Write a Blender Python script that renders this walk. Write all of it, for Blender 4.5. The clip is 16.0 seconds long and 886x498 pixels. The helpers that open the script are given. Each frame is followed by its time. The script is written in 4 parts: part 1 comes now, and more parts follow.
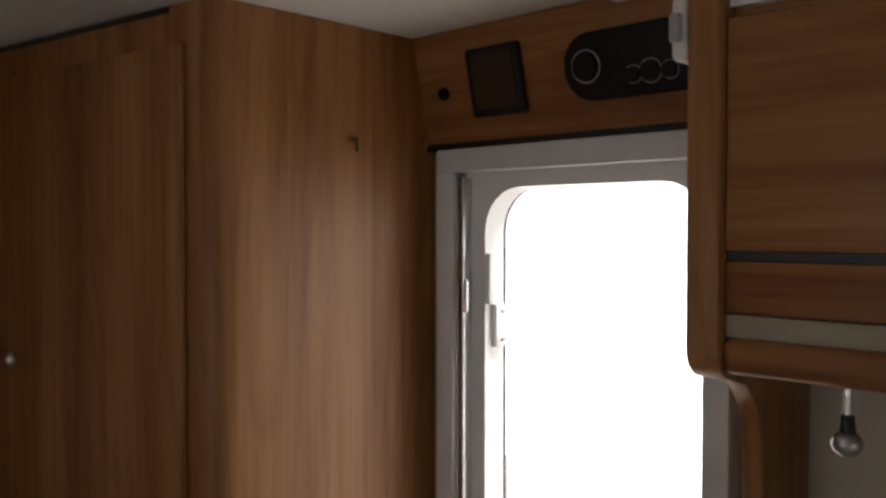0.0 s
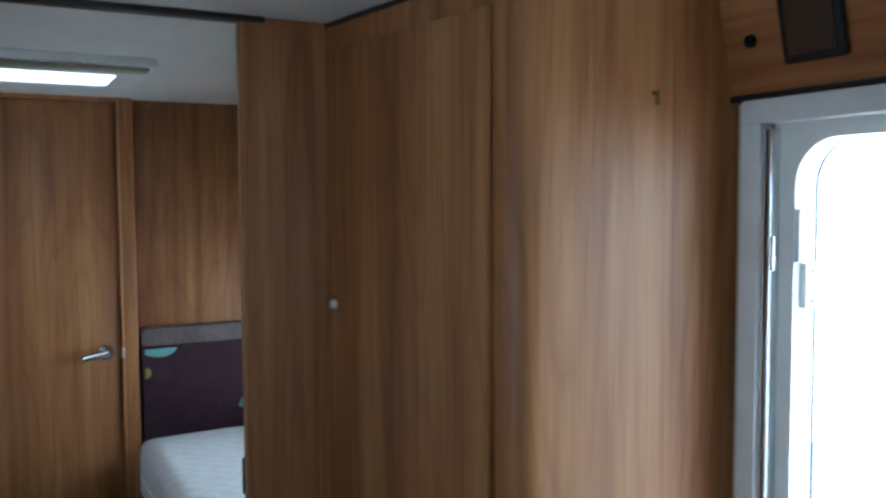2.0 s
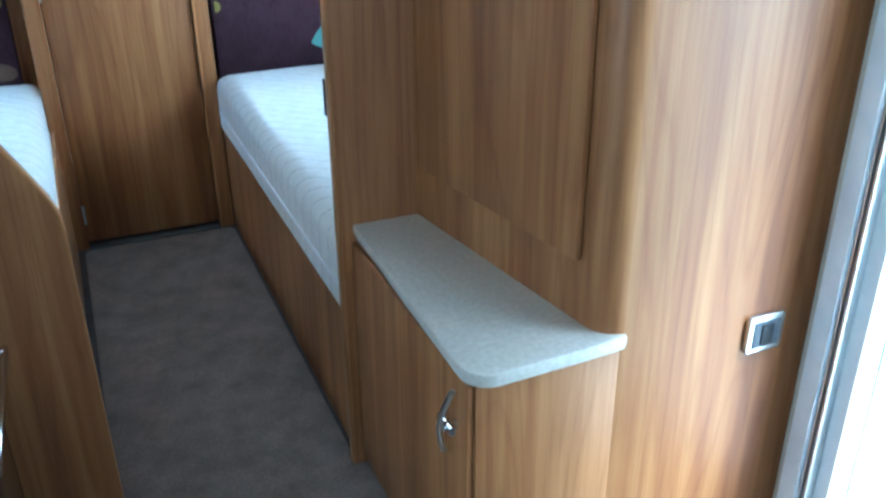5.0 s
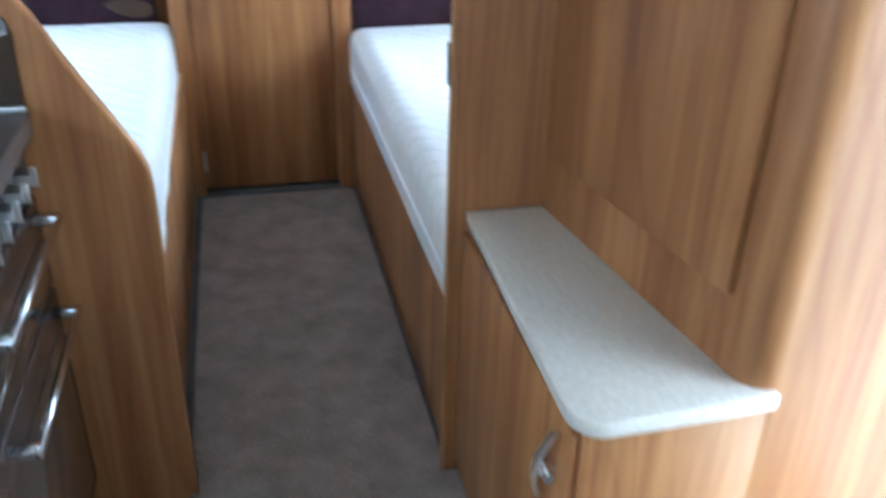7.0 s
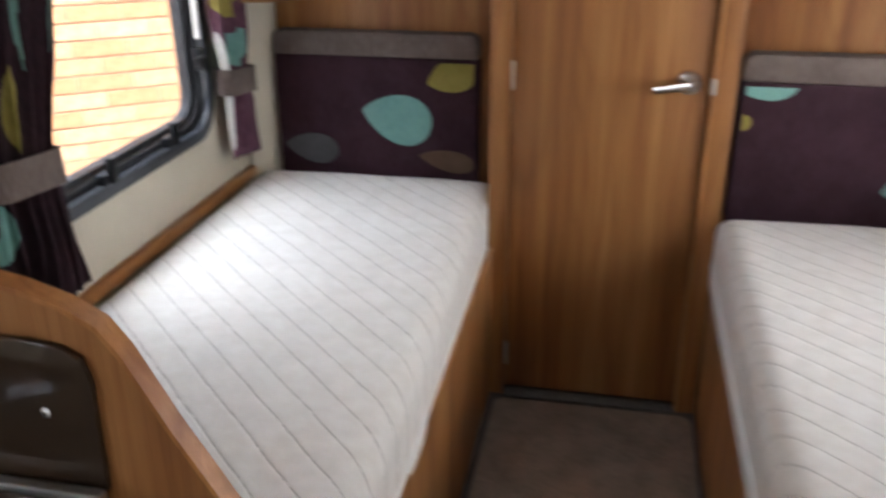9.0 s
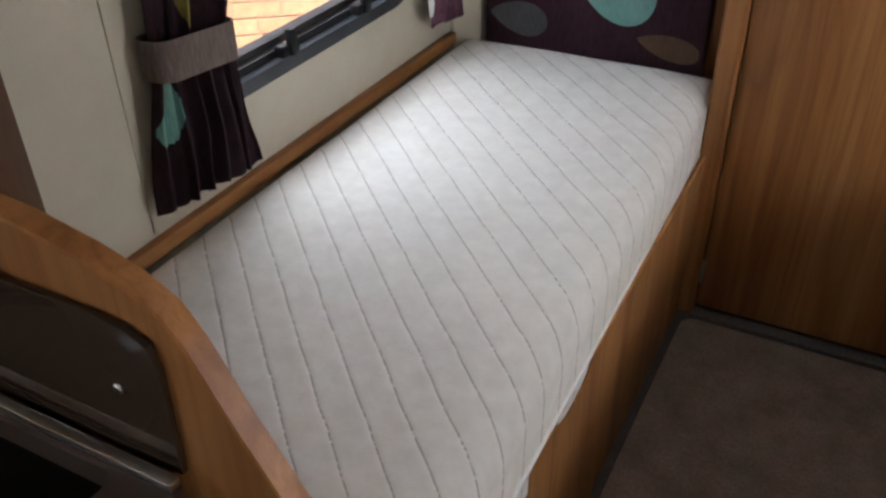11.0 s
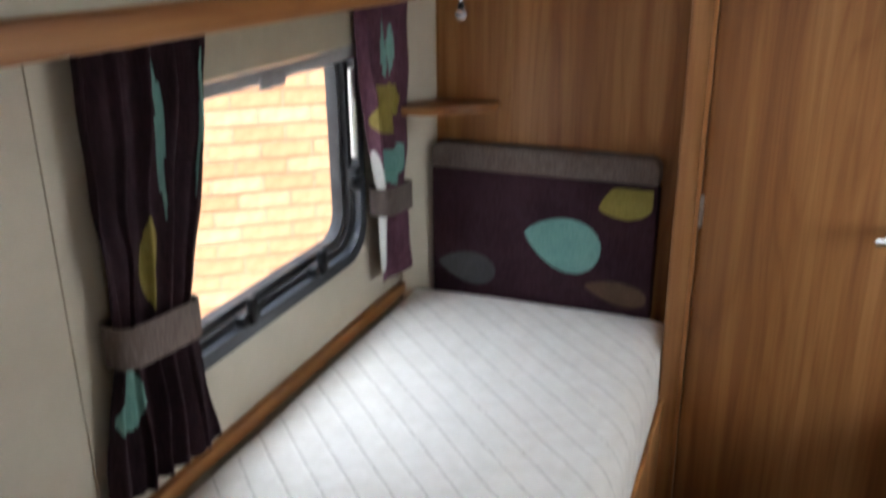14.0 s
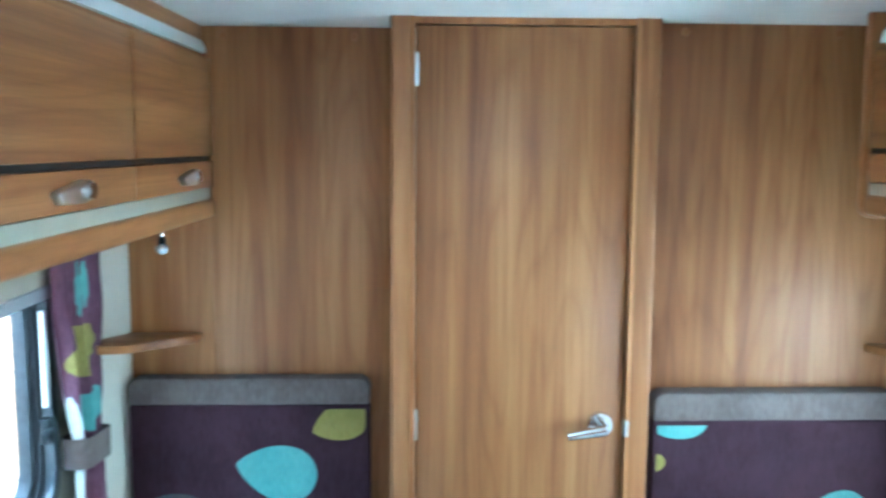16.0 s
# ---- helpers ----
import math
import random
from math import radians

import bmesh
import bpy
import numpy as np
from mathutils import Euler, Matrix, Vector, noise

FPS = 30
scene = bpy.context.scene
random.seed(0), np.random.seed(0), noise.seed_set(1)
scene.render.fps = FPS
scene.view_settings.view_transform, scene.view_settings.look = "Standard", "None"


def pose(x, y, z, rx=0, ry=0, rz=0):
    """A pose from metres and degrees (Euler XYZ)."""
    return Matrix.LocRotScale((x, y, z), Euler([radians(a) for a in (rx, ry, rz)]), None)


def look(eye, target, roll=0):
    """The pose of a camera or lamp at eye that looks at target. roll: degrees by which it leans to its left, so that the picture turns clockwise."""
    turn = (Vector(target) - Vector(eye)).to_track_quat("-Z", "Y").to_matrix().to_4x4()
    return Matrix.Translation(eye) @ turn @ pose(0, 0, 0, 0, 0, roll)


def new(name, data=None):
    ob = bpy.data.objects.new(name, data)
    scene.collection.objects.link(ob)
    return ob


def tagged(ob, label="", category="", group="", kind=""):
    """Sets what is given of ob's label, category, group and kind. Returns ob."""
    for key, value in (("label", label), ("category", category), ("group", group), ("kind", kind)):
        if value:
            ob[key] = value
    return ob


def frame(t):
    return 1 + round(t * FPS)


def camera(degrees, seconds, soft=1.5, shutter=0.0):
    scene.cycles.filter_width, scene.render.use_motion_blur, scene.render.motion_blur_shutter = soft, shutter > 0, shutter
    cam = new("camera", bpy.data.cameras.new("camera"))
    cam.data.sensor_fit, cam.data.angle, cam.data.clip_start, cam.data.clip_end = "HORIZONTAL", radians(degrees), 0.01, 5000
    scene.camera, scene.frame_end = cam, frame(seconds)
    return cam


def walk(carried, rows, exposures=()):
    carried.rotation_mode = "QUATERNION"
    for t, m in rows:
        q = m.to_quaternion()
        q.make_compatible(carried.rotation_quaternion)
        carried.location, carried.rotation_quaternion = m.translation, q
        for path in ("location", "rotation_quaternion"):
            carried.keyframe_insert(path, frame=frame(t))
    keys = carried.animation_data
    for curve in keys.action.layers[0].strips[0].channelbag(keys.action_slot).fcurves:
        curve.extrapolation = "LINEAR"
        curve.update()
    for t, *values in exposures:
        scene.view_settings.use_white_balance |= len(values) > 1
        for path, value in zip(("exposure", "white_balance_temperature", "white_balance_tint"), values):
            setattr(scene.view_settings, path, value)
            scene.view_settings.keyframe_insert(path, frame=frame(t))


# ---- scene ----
cam = camera(54.7, 16.0, 2.5, 0.5)
PATH = [
    (0, (0.127, -0.078, 1.597), (1.562, 1.314, 1.544), 0.0),
    (0.5, (0.082, -0.064, 1.614), (1.492, 1.352, 1.535), -0.2),
    (1, (0.079, -0.069, 1.611), (1.33, 1.488, 1.507), -0.6),
    (1.5, (0.092, -0.073, 1.574), (1.15, 1.623, 1.492), -0.1),
    (2, (0.075, -0.066, 1.573), (1.01, 1.698, 1.449), -0.3),
    (2.5, (0.068, -0.045, 1.554), (0.945, 1.728, 1.261), -0.3),
    (3, (0.064, -0.036, 1.53), (0.909, 1.725, 1.099), -0.0),
    (3.5, (0.068, -0.012, 1.503), (0.891, 1.727, 0.957), -0.2),
    (4, (0.074, 0.008, 1.484), (0.857, 1.724, 0.82), -0.4),
    (4.5, (0.075, 0.028, 1.47), (0.808, 1.718, 0.69), -0.6),
    (4.7, (0.076, 0.034, 1.468), (0.799, 1.709, 0.648), -0.6),
    (6.8, (0.147, 0.204, 1.389), (0.677, 1.867, 0.413), 1.6),
    (7, (0.183, 0.259, 1.41), (0.597, 1.971, 0.463), 1.5),
    (7.5, (0.262, 0.42, 1.451), (0.422, 2.191, 0.536), 1.9),
    (8, (0.253, 0.661, 1.463), (0.282, 2.477, 0.626), 1.1),
    (8.5, (0.218, 0.908, 1.489), (0.208, 2.724, 0.652), 2.3),
    (9, (0.282, 1.156, 1.481), (-0.093, 2.947, 0.673), -0.4),
    (9.5, (0.279, 1.331, 1.522), (-0.404, 3.003, 0.662), -2.0),
    (10, (0.265, 1.382, 1.513), (-0.482, 2.977, 0.566), -1.0),
    (10.2, (0.275, 1.389, 1.535), (-0.485, 2.918, 0.494), -1.1),
    (12.3, (0.275, 1.424, 1.487), (-0.539, 2.843, 0.336), -1.9),
    (12.5, (0.278, 1.43, 1.486), (-0.553, 2.844, 0.342), -2.3),
    (13, (0.275, 1.439, 1.494), (-0.592, 2.864, 0.391), -2.9),
    (13.5, (0.244, 1.445, 1.524), (-0.583, 2.993, 0.565), -1.8),
    (14, (0.153, 1.434, 1.593), (-0.547, 3.175, 0.901), -0.6),
    (14.5, (0.052, 1.401, 1.653), (-0.55, 3.257, 1.216), -0.9),
    (15, (0.003, 1.387, 1.662), (-0.464, 3.31, 1.373), -0.9),
    (15.5, (-0.005, 1.39, 1.666), (-0.209, 3.362, 1.408), 0.1),
    (16, (-0.008, 1.394, 1.656), (0.067, 3.378, 1.417), 0.4),
]
EXPOSURES = [(0, 0.15, 6800, 15), (1.0, 0.4, 6600, 14), (1.5, 0.7, 6300, 11), (2.0, 1.2, 4750, -3), (2.5, 1.65, 4420, -7), (3.5, 2.15, 4200, -12), (4.5, 2.25, 4180, -11), (7.0, 2.75, 4650, -2), (7.5, 2.75, 5900, 6),
             (8.0, 2.55, 6200, 9), (8.5, 2.05, 6200, 10), (9.0, 1.75, 6300, 12), (9.5, 1.4, 6300, 12), (10.0, 1.15, 6200, 11), (12.5, 1.75, 6500, 11), (13.5, 1.6, 6400, 10), (14.0, 1.55, 6200, 9),
             (14.5, 1.6, 4700, 1), (15, 2.3, 4350, -9), (15.5, 2.45, 4250, -11), (16, 3.0, 4220, -15)]
walk(cam, [(t, look(eye, goal, roll)) for t, eye, goal, roll in PATH], EXPOSURES)

# ---- world, sun and daylight ----
world = bpy.data.worlds.new("overcast_sky")
scene.world = world
world.use_nodes = True
wn, wl = world.node_tree.nodes, world.node_tree.links
sky = wn.new("ShaderNodeTexSky")
sky.sky_type = "NISHITA"
sky.sun_disc = False
sky.sun_elevation, sky.sun_rotation = radians(66), radians(133)
sky.dust_density, sky.air_density = 4.0, 1.0
wl.new(sky.outputs[0], wn["Background"].inputs[0])
wn["Background"].inputs[1].default_value = 0.15

sun = new("sun", bpy.data.lights.new("sun", "SUN"))
sun.data.energy, sun.data.angle, sun.data.color = 5.0, radians(20), (1.0, 0.95, 0.88)
sun.matrix_world = look((1.3, -1.2, 4.0), (0, 0, 0))


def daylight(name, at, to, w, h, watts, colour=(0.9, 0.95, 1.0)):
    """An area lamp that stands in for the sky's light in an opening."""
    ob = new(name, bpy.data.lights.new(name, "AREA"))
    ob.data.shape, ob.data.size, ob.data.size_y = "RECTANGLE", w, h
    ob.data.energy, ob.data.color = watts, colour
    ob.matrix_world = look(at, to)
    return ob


daylight("sky_left_window", (-1.03, 2.93, 1.66), (-0.30, 2.92, 0.95), 1.3, 0.45, 8.2)
daylight("sky_right_window", (1.42, 2.75, 1.10), (0.5, 2.75, 0.75), 0.9, 0.46, 0.25)
daylight("sky_front_window", (0.2, -2.15, 1.25), (0.2, 0.0, 1.0), 1.6, 0.6, 0.5)
# fill lamp at an added, unseen opening; brightens the wardrobe front
daylight("fill_kitchen_opening", (-0.90, 0.60, 1.24), (0.5, 0.75, 1.0), 0.66, 0.32, 1.8)
daylight("sky_rooflight", (0.24, 2.74, 2.05), (0.24, 2.74, 0.0), 0.36, 0.26, 1.0)


# ---- materials ----
def mat(name, colour, rough=0.5, metal=0.0, spec=0.5):
    m = bpy.data.materials.new(name)
    m.use_nodes = True
    b = m.node_tree.nodes["Principled BSDF"]
    b.inputs["Base Color"].default_value = (*colour, 1)
    b.inputs["Roughness"].default_value = rough
    b.inputs["Metallic"].default_value = metal
    b.inputs["Specular IOR Level"].default_value = spec
    return m


def ramp(nt, fac, stops):
    r = nt.nodes.new("ShaderNodeValToRGB")
    els = r.color_ramp.elements
    while len(els) < len(stops):
        els.new(0.5)
    for e, (p, c) in zip(els, stops):
        e.position, e.color = p, (*c, 1)
    nt.links.new(fac, r.inputs[0])
    return r.outputs[0]


def coords(nt, scale, offset=(0, 0, 0), rot=(0, 0, 0)):
    t = nt.nodes.new("ShaderNodeTexCoord")
    m = nt.nodes.new("ShaderNodeMapping")
    m.inputs["Scale"].default_value = scale
    m.inputs["Location"].default_value = offset
    m.inputs["Rotation"].default_value = rot
    nt.links.new(t.outputs["Object"], m.inputs[0])
    return m.outputs[0]


def noise_tex(nt, vec, scale, detail=4.0, rough=0.55, dist=0.0):
    n = nt.nodes.new("ShaderNodeTexNoise")
    n.inputs["Scale"].default_value, n.inputs["Detail"].default_value = scale, detail
    n.inputs["Roughness"].default_value, n.inputs["Distortion"].default_value = rough, dist
    nt.links.new(vec, n.inputs["Vector"])
    return n.outputs["Fac"]


def math_node(nt, op, a, b=0.0, clamp=False):
    n = nt.nodes.new("ShaderNodeMath")
    n.operation, n.use_clamp = op, clamp
    for i, v in enumerate((a, b)):
        if isinstance(v, (int, float)):
            n.inputs[i].default_value = v
        else:
            nt.links.new(v, n.inputs[i])
    return n.outputs[0]


def mix_col(nt, fac, a, b, mode="MIX"):
    n = nt.nodes.new("ShaderNodeMix")
    n.data_type, n.blend_type = "RGBA", mode
    for i, v in ((0, fac), (6, a), (7, b)):
        if isinstance(v, (int, float)):
            n.inputs[i].default_value = v
        elif isinstance(v, tuple):
            n.inputs[i].default_value = (*v, 1)
        else:
            nt.links.new(v, n.inputs[i])
    return n.outputs[2]


def bump(m, height, strength, dist=0.002):
    nt = m.node_tree
    b = nt.nodes.new("ShaderNodeBump")
    b.inputs["Strength"].default_value, b.inputs["Distance"].default_value = strength, dist
    nt.links.new(height, b.inputs["Height"])
    nt.links.new(b.outputs[0], nt.nodes["Principled BSDF"].inputs["Normal"])


def base_of(m):
    return m.node_tree.nodes["Principled BSDF"].inputs["Base Color"]


def wood(name, axis, tone=1.0, rough=0.42, offset=0.0):
    """Walnut-brown laminate with broad bands, streaks and pores along one axis."""
    m = mat(name, (0.3, 0.15, 0.06), rough + 0.04, spec=0.4)
    nt = m.node_tree

    def stretched(across, along):
        return tuple(along if i == "xyz".index(axis) else across for i in range(3))

    bands = noise_tex(nt, coords(nt, stretched(9.0, 0.16), (offset, offset, offset)), 1.0, 3.0, 0.55, 0.4)
    figure = noise_tex(nt, coords(nt, stretched(20.0, 1.1), (offset + 9, 4, 1)), 1.0, 3.0, 0.5, 1.1)
    streak = noise_tex(nt, coords(nt, stretched(70.0, 1.2), (offset + 3, 1, 2)), 1.0, 4.0, 0.6, 0.5)
    pores = noise_tex(nt, coords(nt, stretched(330.0, 7.0)), 1.0, 3.0, 0.6)
    rings = noise_tex(nt, coords(nt, stretched(5.5, 0.55), (offset + 2, 7, offset)), 1.0, 1.5, 0.45, 0.3)
    saw = math_node(nt, "FRACT", math_node(nt, "MULTIPLY", rings, 15.0))
    c4 = ramp(nt, saw, [(0.0, (0.80, 0.75, 0.70)), (0.22, (1.0, 1.0, 1.0)), (0.75, (1.0, 1.0, 1.0)), (1.0, (0.86, 0.82, 0.78))])
    t = tone
    tones = math_node(nt, "ADD", math_node(nt, "MULTIPLY", bands, 0.65), math_node(nt, "MULTIPLY", figure, 0.35))
    c1 = ramp(nt, tones, [(0.36, (0.212 * t, 0.080 * t, 0.025 * t)), (0.50, (0.312 * t, 0.135 * t, 0.043 * t)),
                          (0.63, (0.402 * t, 0.194 * t, 0.068 * t))])
    c2 = ramp(nt, streak, [(0.35, (0.84, 0.80, 0.75)), (0.60, (1.0, 1.0, 1.0))])
    c3 = ramp(nt, pores, [(0.36, (0.82, 0.79, 0.75)), (0.5, (1, 1, 1))])
    col = mix_col(nt, 1.0, c1, c2, "MULTIPLY")
    col = mix_col(nt, 0.75, col, c4, "MULTIPLY")
    nt.links.new(mix_col(nt, 0.5, col, c3, "MULTIPLY"), base_of(m))
    bump(m, pores, 0.06, 0.0006)
    return m


WOOD_Z = wood("walnut_laminate_upright", "z")
WOOD_Z2 = wood("walnut_laminate_upright_b", "z", 1.0, 0.46, 5.3)
WOOD_Y = wood("walnut_laminate_lengthways", "y", 1.05, 0.36, 2.1)
WOOD_X = wood("walnut_laminate_crossways", "x", 1.0, 0.36, 7.7)
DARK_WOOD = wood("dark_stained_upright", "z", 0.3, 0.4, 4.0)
EDGE = wood("light_oak_edging", "z", 1.35, 0.4, 1.0)


def mottled(name, a, b, scale, rough, bump_str=0.0, bump_scale=200.0, dist=0.001, spec=0.4):
    m = mat(name, a, rough, spec=spec)
    nt = m.node_tree
    f = noise_tex(nt, coords(nt, (1, 1, 1)), scale, 5.0, 0.6)
    nt.links.new(ramp(nt, f, [(0.35, a), (0.65, b)]), base_of(m))
    if bump_str:
        bump(m, noise_tex(nt, coords(nt, (1, 1, 1)), bump_scale, 3.0, 0.6), bump_str, dist)
    return m


CEILING = mottled("off_white_ceiling_board", (0.72, 0.71, 0.67), (0.77, 0.76, 0.72), 6, 0.6, 0.1, 300)
CREAM = mottled("cream_wallboard", (0.49, 0.445, 0.35), (0.54, 0.49, 0.39), 9, 0.55, 0.12, 350)
CREAM_TRIM = mottled("cream_trim", (0.36, 0.325, 0.24), (0.40, 0.365, 0.275), 14, 0.45)
WHITE = mottled("white_plastic", (0.74, 0.75, 0.74), (0.79, 0.80, 0.79), 8, 0.35)
ALU = mottled("painted_aluminium_frame", (0.62, 0.64, 0.66), (0.70, 0.72, 0.73), 10, 0.35)
CHROME = mat("chrome", (0.75, 0.75, 0.76), 0.14, 1.0)
SATIN = mat("satin_nickel", (0.66, 0.67, 0.68), 0.28, 1.0)
BLACK = mottled("black_plastic", (0.004, 0.004, 0.005), (0.007, 0.007, 0.008), 20, 0.45, spec=0.3)
GREY_PLASTIC = mottled("grey_plastic", (0.30, 0.31, 0.32), (0.35, 0.36, 0.37), 20, 0.4)
BULB = mat("silvered_bulb_glass", (0.55, 0.55, 0.57), 0.08, 0.7, spec=0.9)
STEEL = mat("bright_steel", (0.66, 0.65, 0.63), 0.28, 1.0)
DARK_INLAY = mat("dark_inlay", (0.015, 0.012, 0.011), 0.45)
RUBBER = mottled("dark_rubber_seal", (0.02, 0.02, 0.022), (0.035, 0.035, 0.038), 30, 0.55)
FRAME_DARK = mottled("charcoal_window_frame", (0.026, 0.029, 0.035), (0.042, 0.046, 0.054), 15, 0.28)
LAMINATE = mottled("beige_speckled_worktop", (0.50, 0.45, 0.37), (0.60, 0.55, 0.47), 90, 0.4, 0.04, 400)
SMOKED = mat("smoked_glass", (0.040, 0.026, 0.018), 0.06, spec=0.5)
COOKER = mottled("brown_enamel", (0.035, 0.021, 0.015), (0.050, 0.031, 0.023), 12, 0.22)
HOB_EDGE = mat("brown_anodised_edge", (0.10, 0.070, 0.056), 0.45, 0.4)
HOB = mat("black_enamel", (0.004, 0.004, 0.004), 0.25, spec=0.35)
GROUND = mottled("pale_gravel_ground", (0.50, 0.49, 0.47), (0.62, 0.61, 0.58), 12, 0.9, 0.5, 60, 0.01)


def carpet_material():
    m = mat("taupe_carpet", (0.2, 0.17, 0.14), 0.95, spec=0.1)
    nt = m.node_tree
    worn = noise_tex(nt, coords(nt, (1, 1, 1)), 9.0, 5.0, 0.65)
    tuft = noise_tex(nt, coords(nt, (1, 1, 1)), 260.0, 3.0, 0.7)
    c1 = ramp(nt, worn, [(0.33, (0.220, 0.172, 0.138)), (0.66, (0.330, 0.265, 0.218))])
    c2 = ramp(nt, tuft, [(0.3, (0.6, 0.58, 0.56)), (0.7, (1.15, 1.13, 1.1))])
    nt.links.new(mix_col(nt, 1.0, c1, c2, "MULTIPLY"), base_of(m))
    bump(m, tuft, 0.7, 0.004)
    return m


def mattress_material():
    """White quilted cover with slanting grey stitch lines and soft puckers."""
    m = mat("quilted_white_cover", (0.72, 0.70, 0.66), 0.8, spec=0.2)
    nt = m.node_tree
    pos = coords(nt, (1, 1, 1))
    sep = nt.nodes.new("ShaderNodeSeparateXYZ")
    nt.links.new(pos, sep.inputs[0])
    wob = noise_tex(nt, coords(nt, (9, 9, 9)), 1.0, 2.0)
    along = math_node(nt, "ADD", math_node(nt, "MULTIPLY", sep.outputs[0], 0.69), math_node(nt, "MULTIPLY", sep.outputs[1], 0.725))
    along = math_node(nt, "ADD", along, math_node(nt, "MULTIPLY", wob, 0.008))
    cell = math_node(nt, "FRACT", math_node(nt, "DIVIDE", along, 0.056))
    off = math_node(nt, "ABSOLUTE", math_node(nt, "SUBTRACT", cell, 0.5))
    line = math_node(nt, "LESS_THAN", off, 0.028)
    dash = noise_tex(nt, coords(nt, (150, 150, 150)), 1.0, 1.0)
    line = math_node(nt, "MULTIPLY", line, math_node(nt, "GREATER_THAN", dash, 0.42))
    soft = noise_tex(nt, coords(nt, (1, 1, 1)), 30.0, 3.0, 0.5)
    base = ramp(nt, soft, [(0.3, (0.70, 0.675, 0.635)), (0.7, (0.78, 0.76, 0.725))])
    nt.links.new(mix_col(nt, line, base, (0.44, 0.415, 0.385)), base_of(m))
    puff = math_node(nt, "POWER", math_node(nt, "MULTIPLY", math_node(nt, "SUBTRACT", 0.5, off), 2.0), 8.0)
    h = math_node(nt, "SUBTRACT", math_node(nt, "MULTIPLY", soft, 0.8), puff)
    bump(m, h, 0.22, 0.004)
    return m


def fabric(name, a, b, scale=1.0):
    m = mat(name, a, 0.85, spec=0.15)
    nt = m.node_tree
    weave = noise_tex(nt, coords(nt, (220 * scale, 220 * scale, 40)), 1.0, 2.0)
    big = noise_tex(nt, coords(nt, (1, 1, 1)), 9.0, 3.0)
    f = math_node(nt, "ADD", math_node(nt, "MULTIPLY", weave, 0.5), math_node(nt, "MULTIPLY", big, 0.5))
    nt.links.new(ramp(nt, f, [(0.4, a), (0.6, b)]), base_of(m))
    bump(m, weave, 0.25, 0.001)
    return m


PURPLE = fabric("aubergine_fabric", (0.032, 0.014, 0.020), (0.050, 0.022, 0.031))
BAND = fabric("grey_brown_ribbed_fabric", (0.105, 0.080, 0.070), (0.165, 0.130, 0.115))
TEAL = fabric("teal_fabric", (0.14, 0.29, 0.26), (0.19, 0.36, 0.32))
OLIVE = fabric("olive_fabric", (0.22, 0.18, 0.045), (0.30, 0.25, 0.07))
SLATE = fabric("slate_fabric", (0.060, 0.060, 0.062), (0.085, 0.085, 0.088))
UMBER = fabric("umber_fabric", (0.090, 0.055, 0.035), (0.12, 0.075, 0.05))


def brick_material():
    m = mat("orange_buff_brick", (0.5, 0.3, 0.16), 0.9, spec=0.2)
    nt = m.node_tree
    info = nt.nodes.new("ShaderNodeObjectInfo")
    grain = noise_tex(nt, coords(nt, (1, 1, 1)), 18.0, 5.0, 0.65)
    c = ramp(nt, info.outputs["Random"], [(0.0, (0.42, 0.225, 0.125)), (0.5, (0.47, 0.275, 0.160)), (1.0, (0.50, 0.320, 0.200))])
    g = ramp(nt, grain, [(0.3, (0.75, 0.72, 0.68)), (0.65, (1.05, 1.05, 1.05))])
    nt.links.new(mix_col(nt, 1.0, c, g, "MULTIPLY"), base_of(m))
    bump(m, grain, 0.4, 0.004)
    return m


def far_brick_material():
    m = mat("brickwork_far", (0.5, 0.3, 0.16), 0.9, spec=0.2)
    nt = m.node_tree
    b = nt.nodes.new("ShaderNodeTexBrick")
    nt.links.new(coords(nt, (1, 1, 1), rot=(radians(-90), 0, 0)), b.inputs["Vector"])
    for k, v in (("Scale", 1.0), ("Brick Width", 0.225), ("Row Height", 0.075), ("Mortar Size", 0.005)):
        b.inputs[k].default_value = v
    b.inputs["Color1"].default_value, b.inputs["Color2"].default_value = (0.47, 0.275, 0.160, 1), (0.42, 0.235, 0.130, 1)
    b.inputs["Mortar"].default_value = (0.28, 0.20, 0.14, 1)
    nt.links.new(b.outputs["Color"], base_of(m))
    return m


def glass_material():
    m = mat("window_acrylic", (1, 1, 1), 0.02)
    m.node_tree.nodes["Principled BSDF"].inputs["Transmission Weight"].default_value = 1.0
    m.node_tree.nodes["Principled BSDF"].inputs["IOR"].default_value = 1.1
    return m


CARPET, MATTRESS = carpet_material(), mattress_material()
BRICK, BRICK_FAR, MORTAR = brick_material(), far_brick_material(), mottled("lime_mortar", (0.29, 0.20, 0.135), (0.36, 0.26, 0.18), 30, 0.95)
GLASS = glass_material()


# ---- mesh helpers ----
def add_box(bm, x0, x1, y0, y1, z0, z1, bevel=0.0, seg=2):
    m = Matrix.LocRotScale(((x0 + x1) / 2, (y0 + y1) / 2, (z0 + z1) / 2), None, (x1 - x0, y1 - y0, z1 - z0))
    got = bmesh.ops.create_cube(bm, size=1.0, matrix=m)
    if bevel:
        edges = list({e for v in got["verts"] for e in v.link_edges})
        bmesh.ops.bevel(bm, geom=edges, offset=bevel, segments=seg, profile=0.5, affect="EDGES")
    return bm


def box(x0, x1, y0, y1, z0, z1, bevel=0.002, seg=2):
    return add_box(bmesh.new(), x0, x1, y0, y1, z0, z1, bevel, seg)


